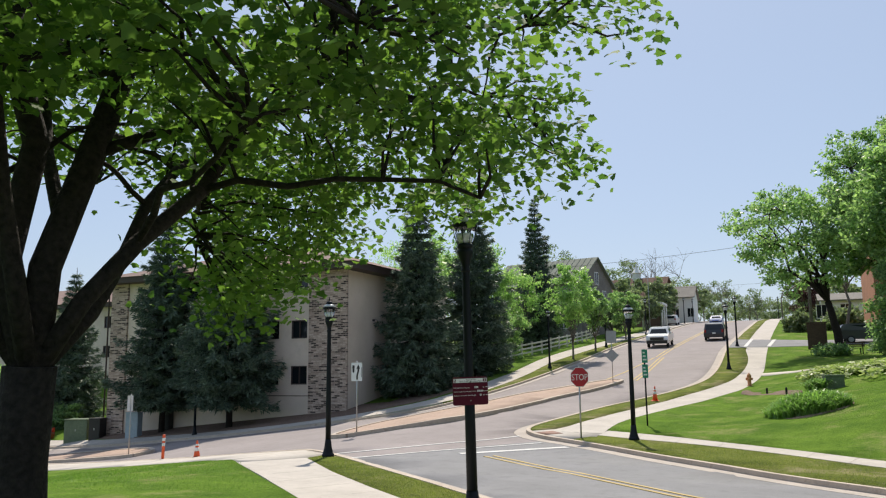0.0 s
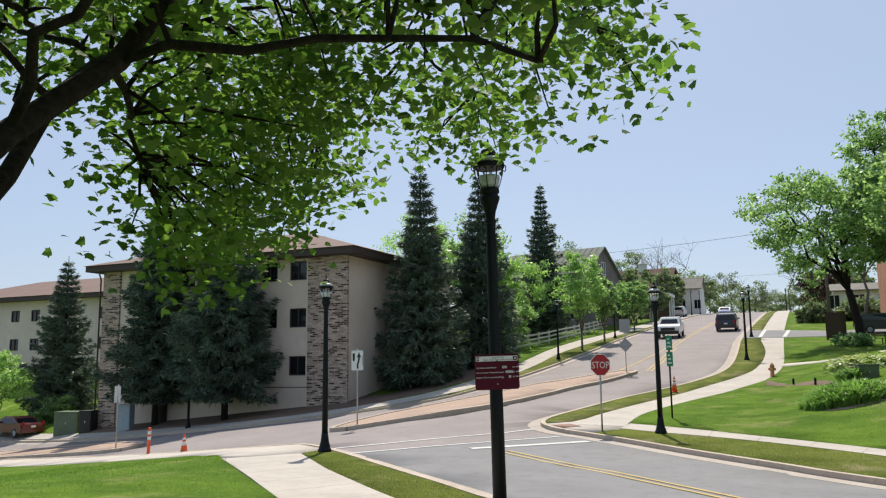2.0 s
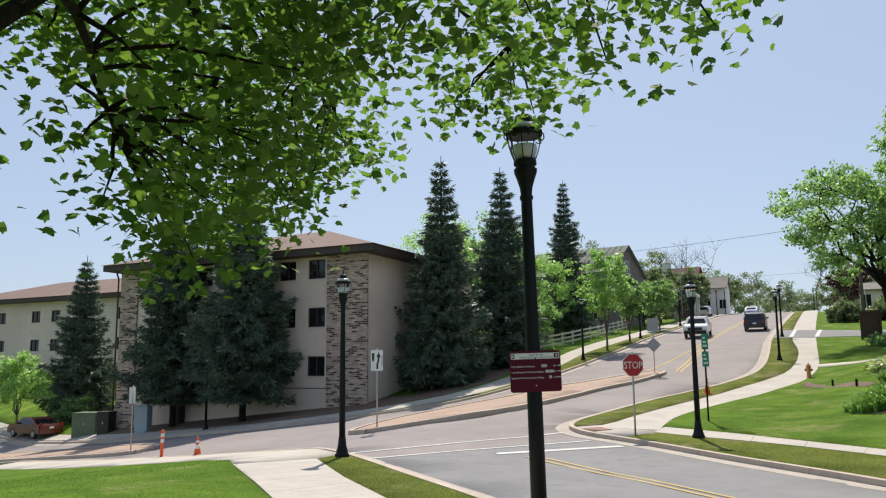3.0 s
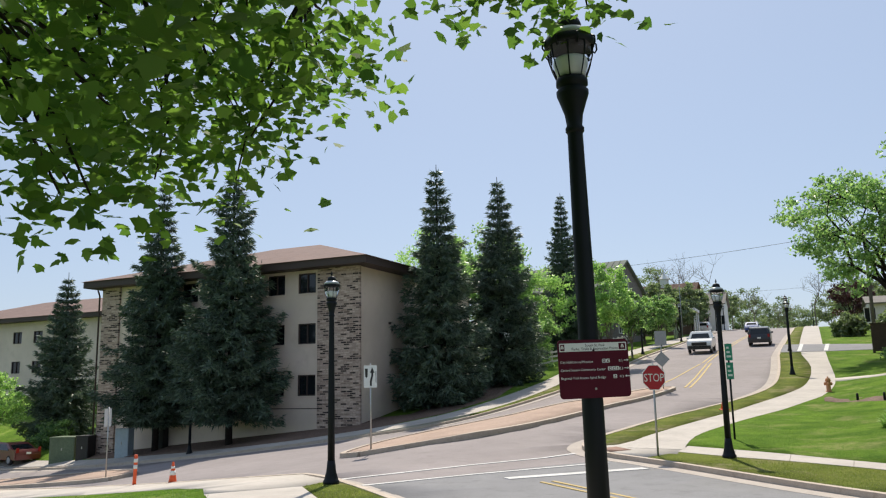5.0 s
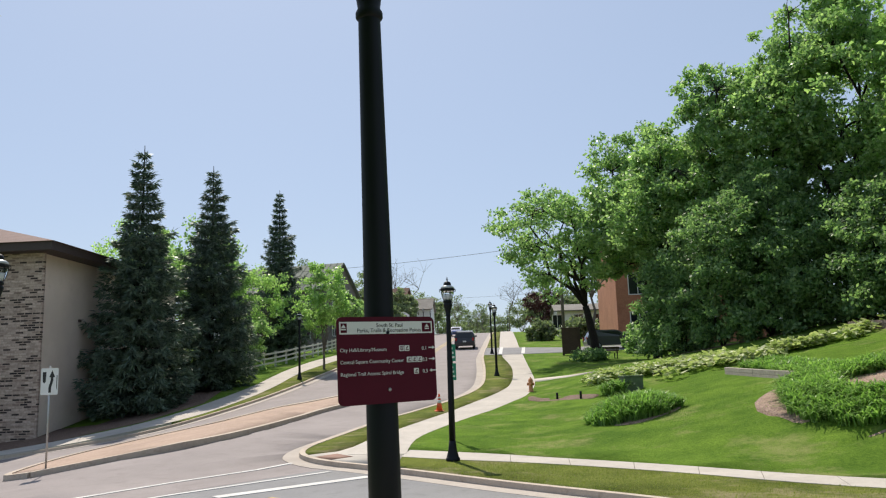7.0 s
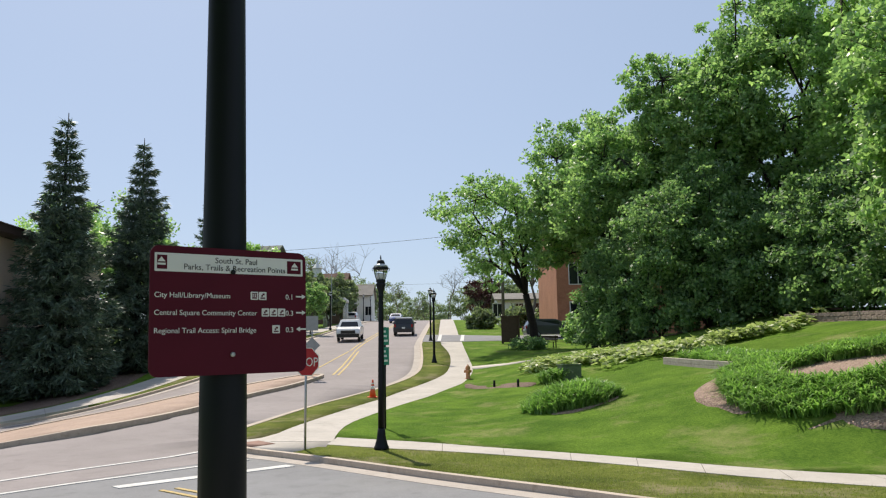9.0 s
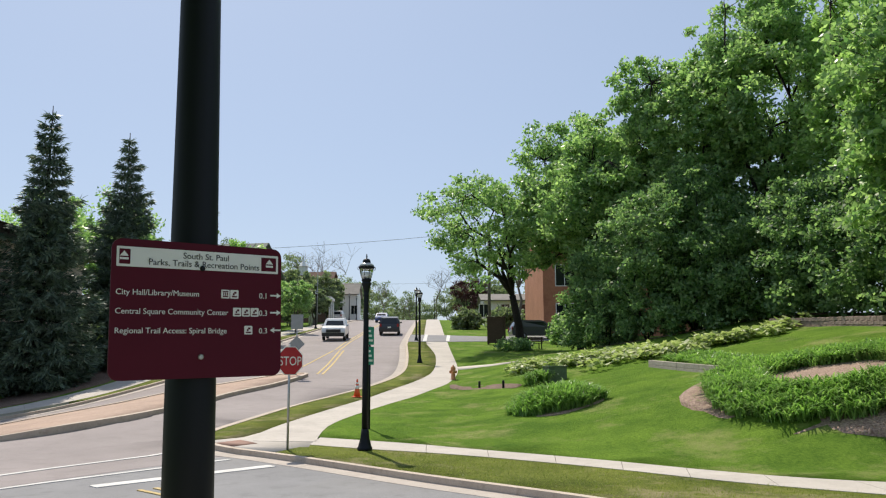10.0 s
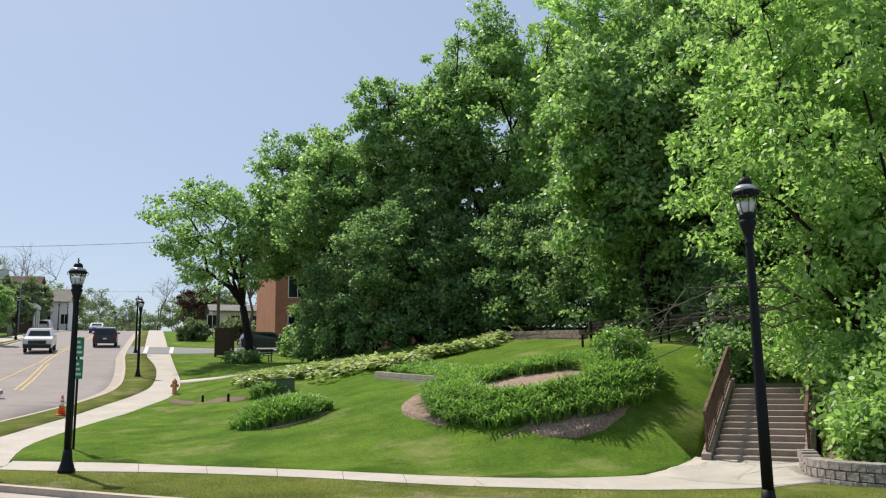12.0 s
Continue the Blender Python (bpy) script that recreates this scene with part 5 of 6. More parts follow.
def bench(x, y, rot, label):
    root = thing("park_bench", pose(*on(x, y, 0.12), 0, 0, rot), label, "bench", "park benches")
    for k in range(4):
        part("seat_slat", box(-0.8, 0.8, -0.22 + 0.11 * k, -0.13 + 0.11 * k, 0.43, 0.465, 0.008), BENCH_WOOD, root)
    for k in range(3):
        part("back_slat", box(-0.8, 0.8, 0.235 + 0.02 * k, 0.265 + 0.02 * k, 0.55 + 0.12 * k, 0.64 + 0.12 * k, 0.008), BENCH_WOOD, root)
    for sx in (-0.65, 0.65):
        part("leg", box(sx - 0.03, sx + 0.03, -0.2, -0.14, -0.05, 0.43), BLACK, root)
        part("leg", box(sx - 0.03, sx + 0.03, 0.2, 0.26, -0.05, 0.9), BLACK, root)


bench(11.3, 32.4, -80, "dark wooden bench in the shade of the wood")
bench(12.3, 29.1, -75, "dark wooden bench beside the stone monument")
bench(3.9, 65.6, 200, "dark wooden bench under the lawn tree")
STONE = rough_mat("grey_stone", (0.36, 0.335, 0.30), (0.50, 0.47, 0.43), 12, 0.9, 0.9, (0.25, 0.23, 0.20), 0.5, 0.02)
mon = thing("stone_monument", pose(*on(12.75, 27.6, 0.05), 0, 0, -40), "pale stone monument with a dark plaque in the shade", "monument")
part("plinth", box(-0.55, 0.55, -0.4, 0.4, -0.3, 0.25, 0.03), STONE, mon)
part("pillar", box(-0.36, 0.36, -0.25, 0.25, 0.25, 1.55, 0.03), STONE, mon)
part("plaque", box(-0.2, 0.2, -0.27, -0.25, 0.7, 1.3, 0.004), SIGN_BLACK, mon, "dark plaque")

# information kiosk, pole
KIOSK = rough_mat("dark_brown_boards", (0.055, 0.033, 0.026), (0.085, 0.055, 0.043), 12, 1.2, 0.8)
kio = thing("notice_board", pose(*on(1.75, 70.5, 0.1), 0, 0, -20), "dark brown wooden notice board on the lawn", "notice board")
part("panel", box(-0.6, 0.6, -0.12, 0.12, 0.15, 2.1, 0.02), KIOSK, kio)
for sx in (-0.66, 0.66):
    part("post", box(sx - 0.07, sx + 0.07, -0.08, 0.08, -0.2, 2.15, 0.01), KIOSK, kio)
part("cap", box(-0.78, 0.78, -0.2, 0.2, 2.12, 2.2, 0.02), KIOSK, kio)

# ---------------------------------------------------------------- fence
fence = thing("rail_fence", Matrix(), "weathered white three-rail wooden fence along the bank", "fence")
fl = resample([(-23.3, 61.0), (-22.6, 66), (-21.6, 72), (-21.3, 80), (-21.6, 96)], 2.4)
for a, b in zip(fl, fl[1:]):
    p, q = on(*a, 0.1), on(*b, 0.1)
    part("post", box(-0.07, 0.07, -0.07, 0.07, -0.2, 1.25, 0.012, None, Matrix.Translation(p)), WOOD_WHITE, fence)
    d = q - p
    m = Matrix.Translation(p) @ d.to_track_quat("X", "Z").to_matrix().to_4x4()
    for z in (0.35, 0.72, 1.08):
        part("rail", box(0.0, d.length, -0.02, 0.02, z - 0.07, z + 0.07, 0.006, None, m @ Matrix.Translation((0, -0.09, 0))), WOOD_WHITE, fence)

# ---------------------------------------------------------------- vehicles
CHROME = plain("bright_metal", (0.6, 0.6, 0.6), 0.2, 1.0)
TAIL = plain("red_lamp_lens", (0.30, 0.01, 0.012), 0.2)
HEAD = plain("clear_lamp_lens", (0.65, 0.66, 0.66), 0.15)


def paint(name, color, rough=0.35):
    m, nt, b = material(name, rough)
    b.inputs["Base Color"].default_value = (*color, 1)
    b.inputs["Coat Weight"].default_value = 0.35
    b.inputs["Coat Roughness"].default_value = 0.06
    return m


SIDE = Matrix(((1, 0, 0, 0), (0, 0, -1, 0), (0, 1, 0, 0), (0, 0, 0, 1)))


def vehicle(name, x, y, heading, profile, glass, length, width, mat, label, wheels, hitch=0.02):
    """A road vehicle: body from its side profile, glazed cabin narrowing to the roof, wheels with rims, lamps. Local +x is its front."""
    p, q = on(x - math.cos(heading), y - math.sin(heading)), on(x + math.cos(heading), y + math.sin(heading))
    rot = (q - p).to_track_quat("X", "Z").to_matrix().to_4x4()
    root = thing(name, Matrix.Translation(on(x, y, hitch)) @ rot, label, "vehicle")
    bm = prism(profile, -width / 2, width / 2, None, SIDE)
    top = max(z for _, z in profile)
    belt = glass[0][1]
    for v in bm.verts:
        if v.co.z > belt + 0.02:
            v.co.y *= 1 - 0.17 * (v.co.z - belt) / (top - belt)
    bmesh.ops.bevel(bm, geom=bm.edges[:], offset=0.05, segments=2, affect="EDGES")
    part("body", bm, mat, root)
    for s in (-1, 1):
        gm = bmesh.new()
        vs = [gm.verts.new((gx, s * (width / 2 * (1 - 0.17 * max(0, gz - belt) / (top - belt)) + 0.006), gz)) for gx, gz in glass]
        f = gm.faces.new(vs)
        r = bmesh.ops.extrude_face_region(gm, geom=[f])
        for g in r["geom"]:
            if isinstance(g, bmesh.types.BMVert):
                g.co.y -= s * 0.03
        bmesh.ops.recalc_face_normals(gm, faces=gm.faces[:])
        part("side_window", gm, GLASS_DARK, root, "dark tinted glass")
    xs = [gx for gx, _ in glass]
    hi = max(gz for _, gz in glass)
    w = width * 0.40
    for x0, x1, nm in ((max(xs) + 0.10, max(xs) - 0.42, "windscreen"), (min(xs) - 0.06, min(xs) + 0.05, "rear_window")):
        face = [e for e in profile]
        gm = bmesh.new()
        pts = WIN_PROFILE(profile, belt + 0.06, hi - 0.03, nm == "windscreen")
        (ax, az), (bx, bz) = pts
        o = 0.012 if nm == "windscreen" else -0.012
        vs = [gm.verts.new(c) for c in ((ax + o, -w, az), (ax + o, w, az), (bx + o, w * 0.84, bz), (bx + o, -w * 0.84, bz))]
        f = gm.faces.new(vs)
        for g in bmesh.ops.extrude_face_region(gm, geom=[f])["geom"]:
            if isinstance(g, bmesh.types.BMVert):
                g.co.x -= o * 1.8
        bmesh.ops.recalc_face_normals(gm, faces=gm.faces[:])
        part(nm, gm, GLASS_DARK, root)
    for wx in wheels:
        for s in (-1, 1):
            m = Matrix.Translation((wx, s * (width / 2 - 0.11), 0.34)) @ Matrix.Rotation(radians(90), 4, "X")
            wh = part("wheel", lathe([(0.2, -0.11), (0.31, -0.11), (0.34, -0.08), (0.34, 0.08), (0.31, 0.11), (0.2, 0.11)], 20, None, m), RUBBER, root)
            part("rim", lathe([(0.21, -0.115), (0.19, -0.09), (0.05, -0.10), (0.05, 0.10), (0.19, 0.09), (0.21, 0.115)], 14, None, m), ALU, wh)
    fx, rx = max(a for a, _ in profile), min(a for a, _ in profile)
    for s in (-1, 1):
        part("headlight", box(fx - 0.10, fx + 0.012, s * width * 0.36 - 0.16, s * width * 0.36 + 0.16, 0.68, 0.82, 0.02), HEAD, root)
        part("taillight", box(rx - 0.012, rx + 0.08, s * width * 0.42 - 0.09, s * width * 0.42 + 0.09, 0.85, 1.15, 0.02), TAIL, root)
    part("grille", box(fx - 0.05, fx + 0.015, -width * 0.24, width * 0.24, 0.48, 0.66, 0.01), SIGN_BLACK, root)
    part("number_plate", box(rx - 0.02, rx + 0.01, -0.16, 0.16, 0.72, 0.86), SIGN_WHITE, root)
    for s in (-1, 1):
        part("mirror", box(max(xs) - 0.35, max(xs) - 0.20, s * (width / 2 + 0.10) - 0.09, s * (width / 2 + 0.10) + 0.09, belt, belt + 0.15, 0.03), mat, root)
    return root


def WIN_PROFILE(profile, lo, hi, front):
    """Where the profile's front or rear edge crosses two heights."""
    out = []
    n = len(profile)
    for z in (lo, hi):
        xs = []
        for i in range(n):
            (x0, z0), (x1, z1) = profile[i], profile[(i + 1) % n]
            if (z0 - z) * (z1 - z) < 0:
                xs.append(x0 + (x1 - x0) * (z - z0) / (z1 - z0))
        out.append(((max(xs) if front else min(xs)), z))
    return out


VAN = [(-2.52, 0.35), (-2.55, 0.75), (-2.45, 1.15), (-2.28, 1.70), (-2.0, 1.76), (0.35, 1.76), (0.75, 1.66), (1.62, 1.12), (2.35, 0.98), (2.55, 0.72), (2.52, 0.32)]
VAN_G = [(-2.1, 1.08), (1.2, 1.08), (0.55, 1.60), (-2.0, 1.62)]
SUV = [(-2.3, 0.4), (-2.35, 0.8), (-2.2, 1.15), (-1.95, 1.62), (-1.5, 1.70), (0.2, 1.68), (0.55, 1.58), (1.15, 1.12), (2.1, 0.98), (2.3, 0.7), (2.28, 0.35)]
SUV_G = [(-1.95, 1.08), (0.9, 1.08), (0.42, 1.54), (-1.7, 1.56)]
SEDAN = [(-2.25, 0.35), (-2.3, 0.75), (-2.2, 0.98), (-1.55, 1.05), (-0.85, 1.42), (0.25, 1.44), (1.05, 1.0), (2.05, 0.85), (2.28, 0.62), (2.25, 0.3)]
SEDAN_G = [(-1.35, 0.98), (0.85, 0.98), (0.2, 1.36), (-0.8, 1.36)]
PICKUP = [(-2.8, 0.5), (-2.82, 1.10), (-0.85, 1.12), (-0.72, 1.78), (-0.4, 1.86), (0.7, 1.84), (1.3, 1.25), (2.55, 1.12), (2.75, 0.85), (2.72, 0.4)]
PICKUP_G = [(-0.6, 1.22), (1.05, 1.22), (0.62, 1.72), (-0.5, 1.72)]
vehicle("minivan", -7.45, 88.0, radians(91), VAN, VAN_G, 5.1, 1.98, paint("black_blue_car_paint", (0.010, 0.013, 0.020)), "black minivan driving up the hill street", (-1.55, 1.5))
vehicle("pickup_truck", -11.8, 79.0, radians(-88), PICKUP, PICKUP_G, 5.6, 2.0, paint("white_car_paint", (0.72, 0.72, 0.72)), "white pickup truck coming down the hill street", (-1.75, 1.75))
part("bumper", box(2.70, 2.80, -0.95, 0.95, 0.42, 0.72, 0.03), SIGN_BLACK, bpy.data.objects["pickup_truck"], "black front bumper")
part("radiator_grille", box(2.66, 2.785, -0.62, 0.62, 0.74, 1.02, 0.02), SIGN_BLACK, bpy.data.objects["pickup_truck"], "black radiator grille")
vehicle("sedan_car", -10.9, 131.5, radians(-90), SEDAN, SEDAN_G, 4.6, 1.8, paint("blue_car_paint", (0.02, 0.06, 0.22)), "blue sedan near the crest of the hill", (-1.4, 1.4))
vehicle("suv_car", 5.8, 77.0, radians(5), SUV, SUV_G, 4.6, 1.9, paint("dark_grey_car_paint", (0.05, 0.05, 0.058)), "dark grey car parked beside the brick building", (-1.4, 1.4))
vehicle("sedan_car", -54.3, 44.0, radians(170), SEDAN, SEDAN_G, 4.6, 1.8, paint("dark_red_car_paint", (0.11, 0.006, 0.009)), "dark red sedan parked by the apartment block", (-1.4, 1.4), 0.12)
vehicle("suv_car", -17.9, 133, radians(90), SUV, SUV_G, 4.6, 1.9, paint("silver_car_paint", (0.5, 0.5, 0.5)), "silver car parked near the crest", (-1.4, 1.4), 0.12)

# ---------------------------------------------------------------- houses
ROOF_GREEN = rough_mat("grey_green_metal_roof", (0.15, 0.17, 0.14), (0.19, 0.21, 0.175), 6, 0.5, 0.85)
GREY_SIDING = rough_mat("grey_stone_wall", (0.15, 0.14, 0.125), (0.22, 0.205, 0.185), 6, 0.6, 0.9)
RED_BRICK = rough_mat("orange_brick", (0.36, 0.15, 0.085), (0.46, 0.21, 0.125), 9, 0.5, 0.9, (0.28, 0.11, 0.065))
BROWN_BRICK = rough_mat("dark_brown_brick", (0.13, 0.075, 0.055), (0.20, 0.12, 0.09), 9, 0.5, 0.9)
TRIM = plain("white_trim", (0.66, 0.66, 0.63), 0.6)


def house(name, x, y, w, d, h, rise, rot, wall, roof, label, wins=(), ribs=0):
    """A gabled house, its ridge along local x; wins: (side, along, height) with side f front or g gable."""
    base = min(ground(x + a, y + b) for a in (-w / 2, w / 2) for b in (-d / 2, d / 2))
    root = thing(name, pose(x, y, base, 0, 0, rot), label, "building")
    bm = prism([(-d / 2, -1.0), (d / 2, -1.0), (d / 2, h), (0, h + rise), (-d / 2, h)], -w / 2, w / 2, None, Matrix(((0, 0, 1, 0), (1, 0, 0, 0), (0, 1, 0, 0), (0, 0, 0, 1))))
    part("wall", bm, wall, root)
    L = math.hypot(d / 2, rise)
    for s in (-1, 1):
        m = Matrix.Translation((0, 0, h + rise + 0.03)) @ Matrix.Rotation(s * math.atan2(rise, d / 2), 4, "X")
        r = part("roof", box(-w / 2 - 0.4, w / 2 + 0.4, -L - 0.5 if s > 0 else 0, 0 if s > 0 else L + 0.5, 0, 0.16, 0, None, m), roof, root)
        for k in range(ribs):
            rx = -w / 2 + w * (k + 0.5) / ribs
            part("seam", box(rx - 0.03, rx + 0.03, -L - 0.5 if s > 0 else 0.05, -0.05 if s > 0 else L + 0.5, 0.16, 0.21, 0, None, m), roof, r)
    for side, a, z, ww, wh in wins:
        m = Matrix.Translation((a, -d / 2, z)) if side == "f" else Matrix.Translation((w / 2, a, z)) @ Matrix.Rotation(radians(90), 4, "Z")
        wn = part("window", box(-ww / 2, ww / 2, -0.02, 0.06, 0, wh, 0, None, m), GLASS_DARK, root)
        fr = None
        for q in ((-ww / 2 - 0.08, ww / 2 + 0.08, -0.08, 0), (-ww / 2 - 0.08, ww / 2 + 0.08, wh, wh + 0.08), (-ww / 2 - 0.08, -ww / 2, 0, wh), (ww / 2, ww / 2 + 0.08, 0, wh), (-0.03, 0.03, 0, wh)):
            fr = box(q[0], q[1], -0.06, 0.03, q[2], q[3], 0, fr)
        fr.transform(m)
        part("window_frame", fr, TRIM, wn)
    return root


WF = [("f", a, z, 1.1, 1.6) for z in (1.2, 4.3) for a in (-4, -1.3, 1.3, 4)]
WG = [("g", a, z, 1.0, 1.6) for a in (-2.2, 0, 2.2) for z in (1.5, 4.6)] + [("g", 0, 7.0, 1.1, 1.5)]
house("church_hall", -29.5, 104, 13, 9.5, 7.0, 3.4, -12, GREY_SIDING, ROOF_GREEN, "tall grey gabled hall with a grey-green metal roof", WF + WG, 16)
hh = house("brick_house", -25.5, 146, 11, 9, 4.6, 4.0, -8, BROWN_BRICK, BROWN_BRICK, "dark brown brick house with a steep roof and cupola", WF + WG[:6])
part("cupola", lathe([(0.8, 7.9), (0.8, 9.6), (1.0, 9.7), (0.2, 10.7), (0.05, 11.6)], 8, smooth=False), TRIM, hh, "pale wooden cupola")
house("house", -21.5, 160, 9, 8, 5.0, 2.2, 0, TRIM, GREY_SIDING, "pale house near the crest of the hill", WF[:4])
por = thing("portico", pose(*on(-19.2, 124, 0)), "pale columned portico beside the footway", "portico")
part("roof", box(-1.6, 1.6, -2.5, 2.5, 3.4, 3.8, 0.03), TRIM, por)
for px in (-1.4, 1.4):
    for py in (-2.2, 0, 2.2):
        part("column", lathe([(0.14, -0.3), (0.12, 3.4)], 10, None, Matrix.Translation((px, py, 0))), TRIM, por)
bld = house("brick_building", 14.0, 88, 14, 14, 11.2, 0.4, 0, RED_BRICK, FASCIA, "orange brick building behind the trees", [("f", a, z, 1.6, 1.9) for a in (-5, -2.2, 1, 4) for z in (1.2, 4.8)])
house("white_house", 7.4, 113, 8, 8, 3.3, 1.0, 0, TRIM, GREY_SIDING, "white house with a covered porch behind hedges", WF[:4])
drape("driveway", [(-5.3, 73.8), (-2.1, 73.4), (2, 73.8), (12, 75.5), (12, 81), (2, 81.0), (-2.1, 83.5), (-5.3, 85)], 0.135, ASPHALT, 2.0, "grey asphalt driveway crossing the footway", category="driveway")
for a, b in (((-3.9, 74.2), (-3.8, 84.5)), ((-2.0, 74.0), (-1.7, 83.2))):
    strip("road_line", [a, b], 0.3, 0.15, PAINT_WHITE, "white line across the driveway", drop=0.03)
drape("pavement", [(-1.95, 52.2), (1.2, 51.2), (1.2, 52.3), (-1.95, 53.8)], 0.13, CONCRETE, 2, "narrow concrete path across the lawn", category="pavement")

drape("forest_floor", [(5.5, 53.5), (8, 49.5), (13, 47.6), (15.3, 43), (16.3, 38), (16.8, 30), (17.5, 26), (30, 20), (48, 40), (40, 70), (16, 78), (8, 62)], 0.14, MULCH, 3.0, "dark leaf litter under the trees", category="forest floor")

# poles and wires
pole = thing("utility_pole", Matrix.Translation(on(1.5, 74.2, 0)), "grey wooden utility pole beside the driveway", "utility pole")
part("shaft", lathe([(0.15, -0.5), (0.10, 9.2)], 10), BARK_PALE, pole)
part("crossarm", box(-0.9, 0.9, -0.05, 0.05, 8.6, 8.72), BARK_PALE, pole)
flag = thing("flagpole", Matrix.Translation(on(-19, 118, 0)), "slim metal flagpole near the portico", "flagpole")
part("shaft", lathe([(0.07, -0.3), (0.04, 8.5)], 8), ALU, flag)
for a, b, sag in (((1.5, 74.2, 12.5), (-60, 112, 17), 1.2), ((1.5, 74.2, 12.7), (60, 60, 15), 1.0), ((1.0, 150, 16.0), (-60, 150, 18), 1.0)):
    a, b = Vector(a), Vector(b)
    pts = [a.lerp(b, i / 16) - Vector((0, 0, sag * 4 * (i / 16) * (1 - i / 16))) for i in range(17)]
    tagged(link("overhead_wire", tube(pts, [0.018] * 17, 5), SIGN_BLACK), "thin dark overhead wire crossing the street", "wire", "", "structure")

# ---------------------------------------------------------------- further trees
for i, (x, y, h, r) in enumerate([(6.9, 54.8, 6.6, 2.8), (8.3, 51.2, 8.5, 3.6), (10.6, 50.2, 9.5, 3.8), (12.8, 48.6, 7.0, 3.8), (14.9, 44.6, 7.5, 3.8), (16.0, 40.4, 7.5, 3.8), (16.6, 36.4, 7.5, 3.8), (17.0, 32.2, 7.5, 3.8), (17.0, 28.2, 7.0, 3.8), (20, 47, 10, 5), (22, 40, 10, 5), (22, 33, 10, 5), (20, 26, 10, 5), (17, 55, 9, 5)]):
    broad_tree("shrub", x, y, h, r, "dense green shrub at the foot of the wood", 200 + i, SHADE_LEAF, BARK, 19000, 0.22, 0.0, 330, 0.09, "spray", clump_r=0.55)
broad_tree("shrub", 10.8, 18.9, 3.6, 2.0, "leafy undergrowth in the planter bed", 230, LIME, BARK, 9000, 0.16, 0.0, 120, 0.05, dz=0.4, clump_r=0.55)
broad_tree("shrub", 9.9, 18.2, 2.0, 1.3, "leafy plants spilling over the block wall", 235, LIME, BARK, 5000, 0.14, 0.0, 80, 0.03, dz=0.3, clump_r=0.4)
for i, (x, y, h, r) in enumerate([(10.5, 19.7, 1.9, 1.3), (11.6, 20.0, 2.6, 1.6), (12.8, 22.6, 3.0, 1.7), (13.4, 24.6, 3.2, 1.8), (9.5, 19.3, 1.2, 0.9), (10.9, 17.2, 1.8, 1.4), (12.2, 18.2, 3.0, 1.8), (11.7, 22.7, 2.2, 1.3), (12.5, 24.0, 2.6, 1.5), (11.0, 21.3, 1.5, 0.9), (10.2, 20.3, 1.0, 0.8)]):
    broad_tree("shrub", x, y, h, r, "light green undergrowth beside the steps", 260 + i, LIME, BARK, 4500, 0.15, 0.0, 90, 0.03, dz=0.3, clump_r=0.45)
broad_tree("shrub", 12.2, 21.5, 4.6, 2.2, "leafy undergrowth beside the steps", 231, LIME, BARK, 9000, 0.17, 0.1, 120, 0.05, dz=0.3, clump_r=0.6)
broad_tree("shrub", 8.65, 26.8, 1.3, 0.85, "small light green shrub at the edge of the round bed", 234, LILY, BARK, 3500, 0.12, 0.0, 70, 0.03, clump_r=0.25)
for i, (x, y, h, r) in enumerate([(11.9, 26.0, 1.5, 1.2), (13.4, 27.2, 2.2, 1.5), (14.4, 29.4, 2.6, 1.7)]):
    broad_tree("shrub", x, y, h, r, "dark green undergrowth at the head of the steps", 280 + i, SHADE_LEAF, BARK, 3500, 0.16, 0.0, 80, 0.03, clump_r=0.45)
broad_tree("shrub", 2.6, 64.6, 1.0, 1.6, "low shrub round the foot of the lawn tree", 232, SHADE_LEAF, BARK, 2500, 0.2, 0.0, 50, 0.04)
broad_tree("shrub", 7.0, 71.5, 2.4, 1.6, "rounded shrub beside the parked car", 233, ELM, BARK, 2500, 0.22, 0.0, 50, 0.05)
# far side of the street
for i, (x, y, h, r, mt, lab) in enumerate([(-17.0, 65.7, 8.6, 2.4, LIME, "light green young street tree"), (-24.5, 74, 9.0, 3.4, LIME, "light green bushy tree behind the fence"), (-23.5, 66.5, 5.0, 2.4, ELM, "bushy green shrub behind the fence"),
        (-16.8, 73.2, 6.5, 1.6, ELM, "thin young street tree"), (-17.2, 90, 6.0, 2.0, ELM, "small street tree beside the footway"), (-23, 88, 6, 2.6, ELM, "green tree by the fence"), (-28, 71, 12.5, 4.5, ELM, "tall green tree behind the spruces"),
        (-29, 64, 11.5, 3.5, ELM, "tall green tree behind the spruces"), (-45, 92, 17, 6, LIME, "pale green tree behind the apartment block"), (-22, 112, 6, 2.5, ELM, "green tree beside the hall"), (-59, 46, 6.0, 3.0, LIME, "pale blossoming tree by the parked car"), (-54.2, 47.4, 2.2, 1.6, SHADE_LEAF, "dark clipped shrub by the parked car")]):
    broad_tree("broadleaf_tree" if h > 5.5 else "shrub", x, y, h, r, lab, 300 + i, mt, BARK_PALE, 7000, 0.22 if h < 10 else 0.32, 0.22 if h > 5 else 0.0, 90, 0.09)
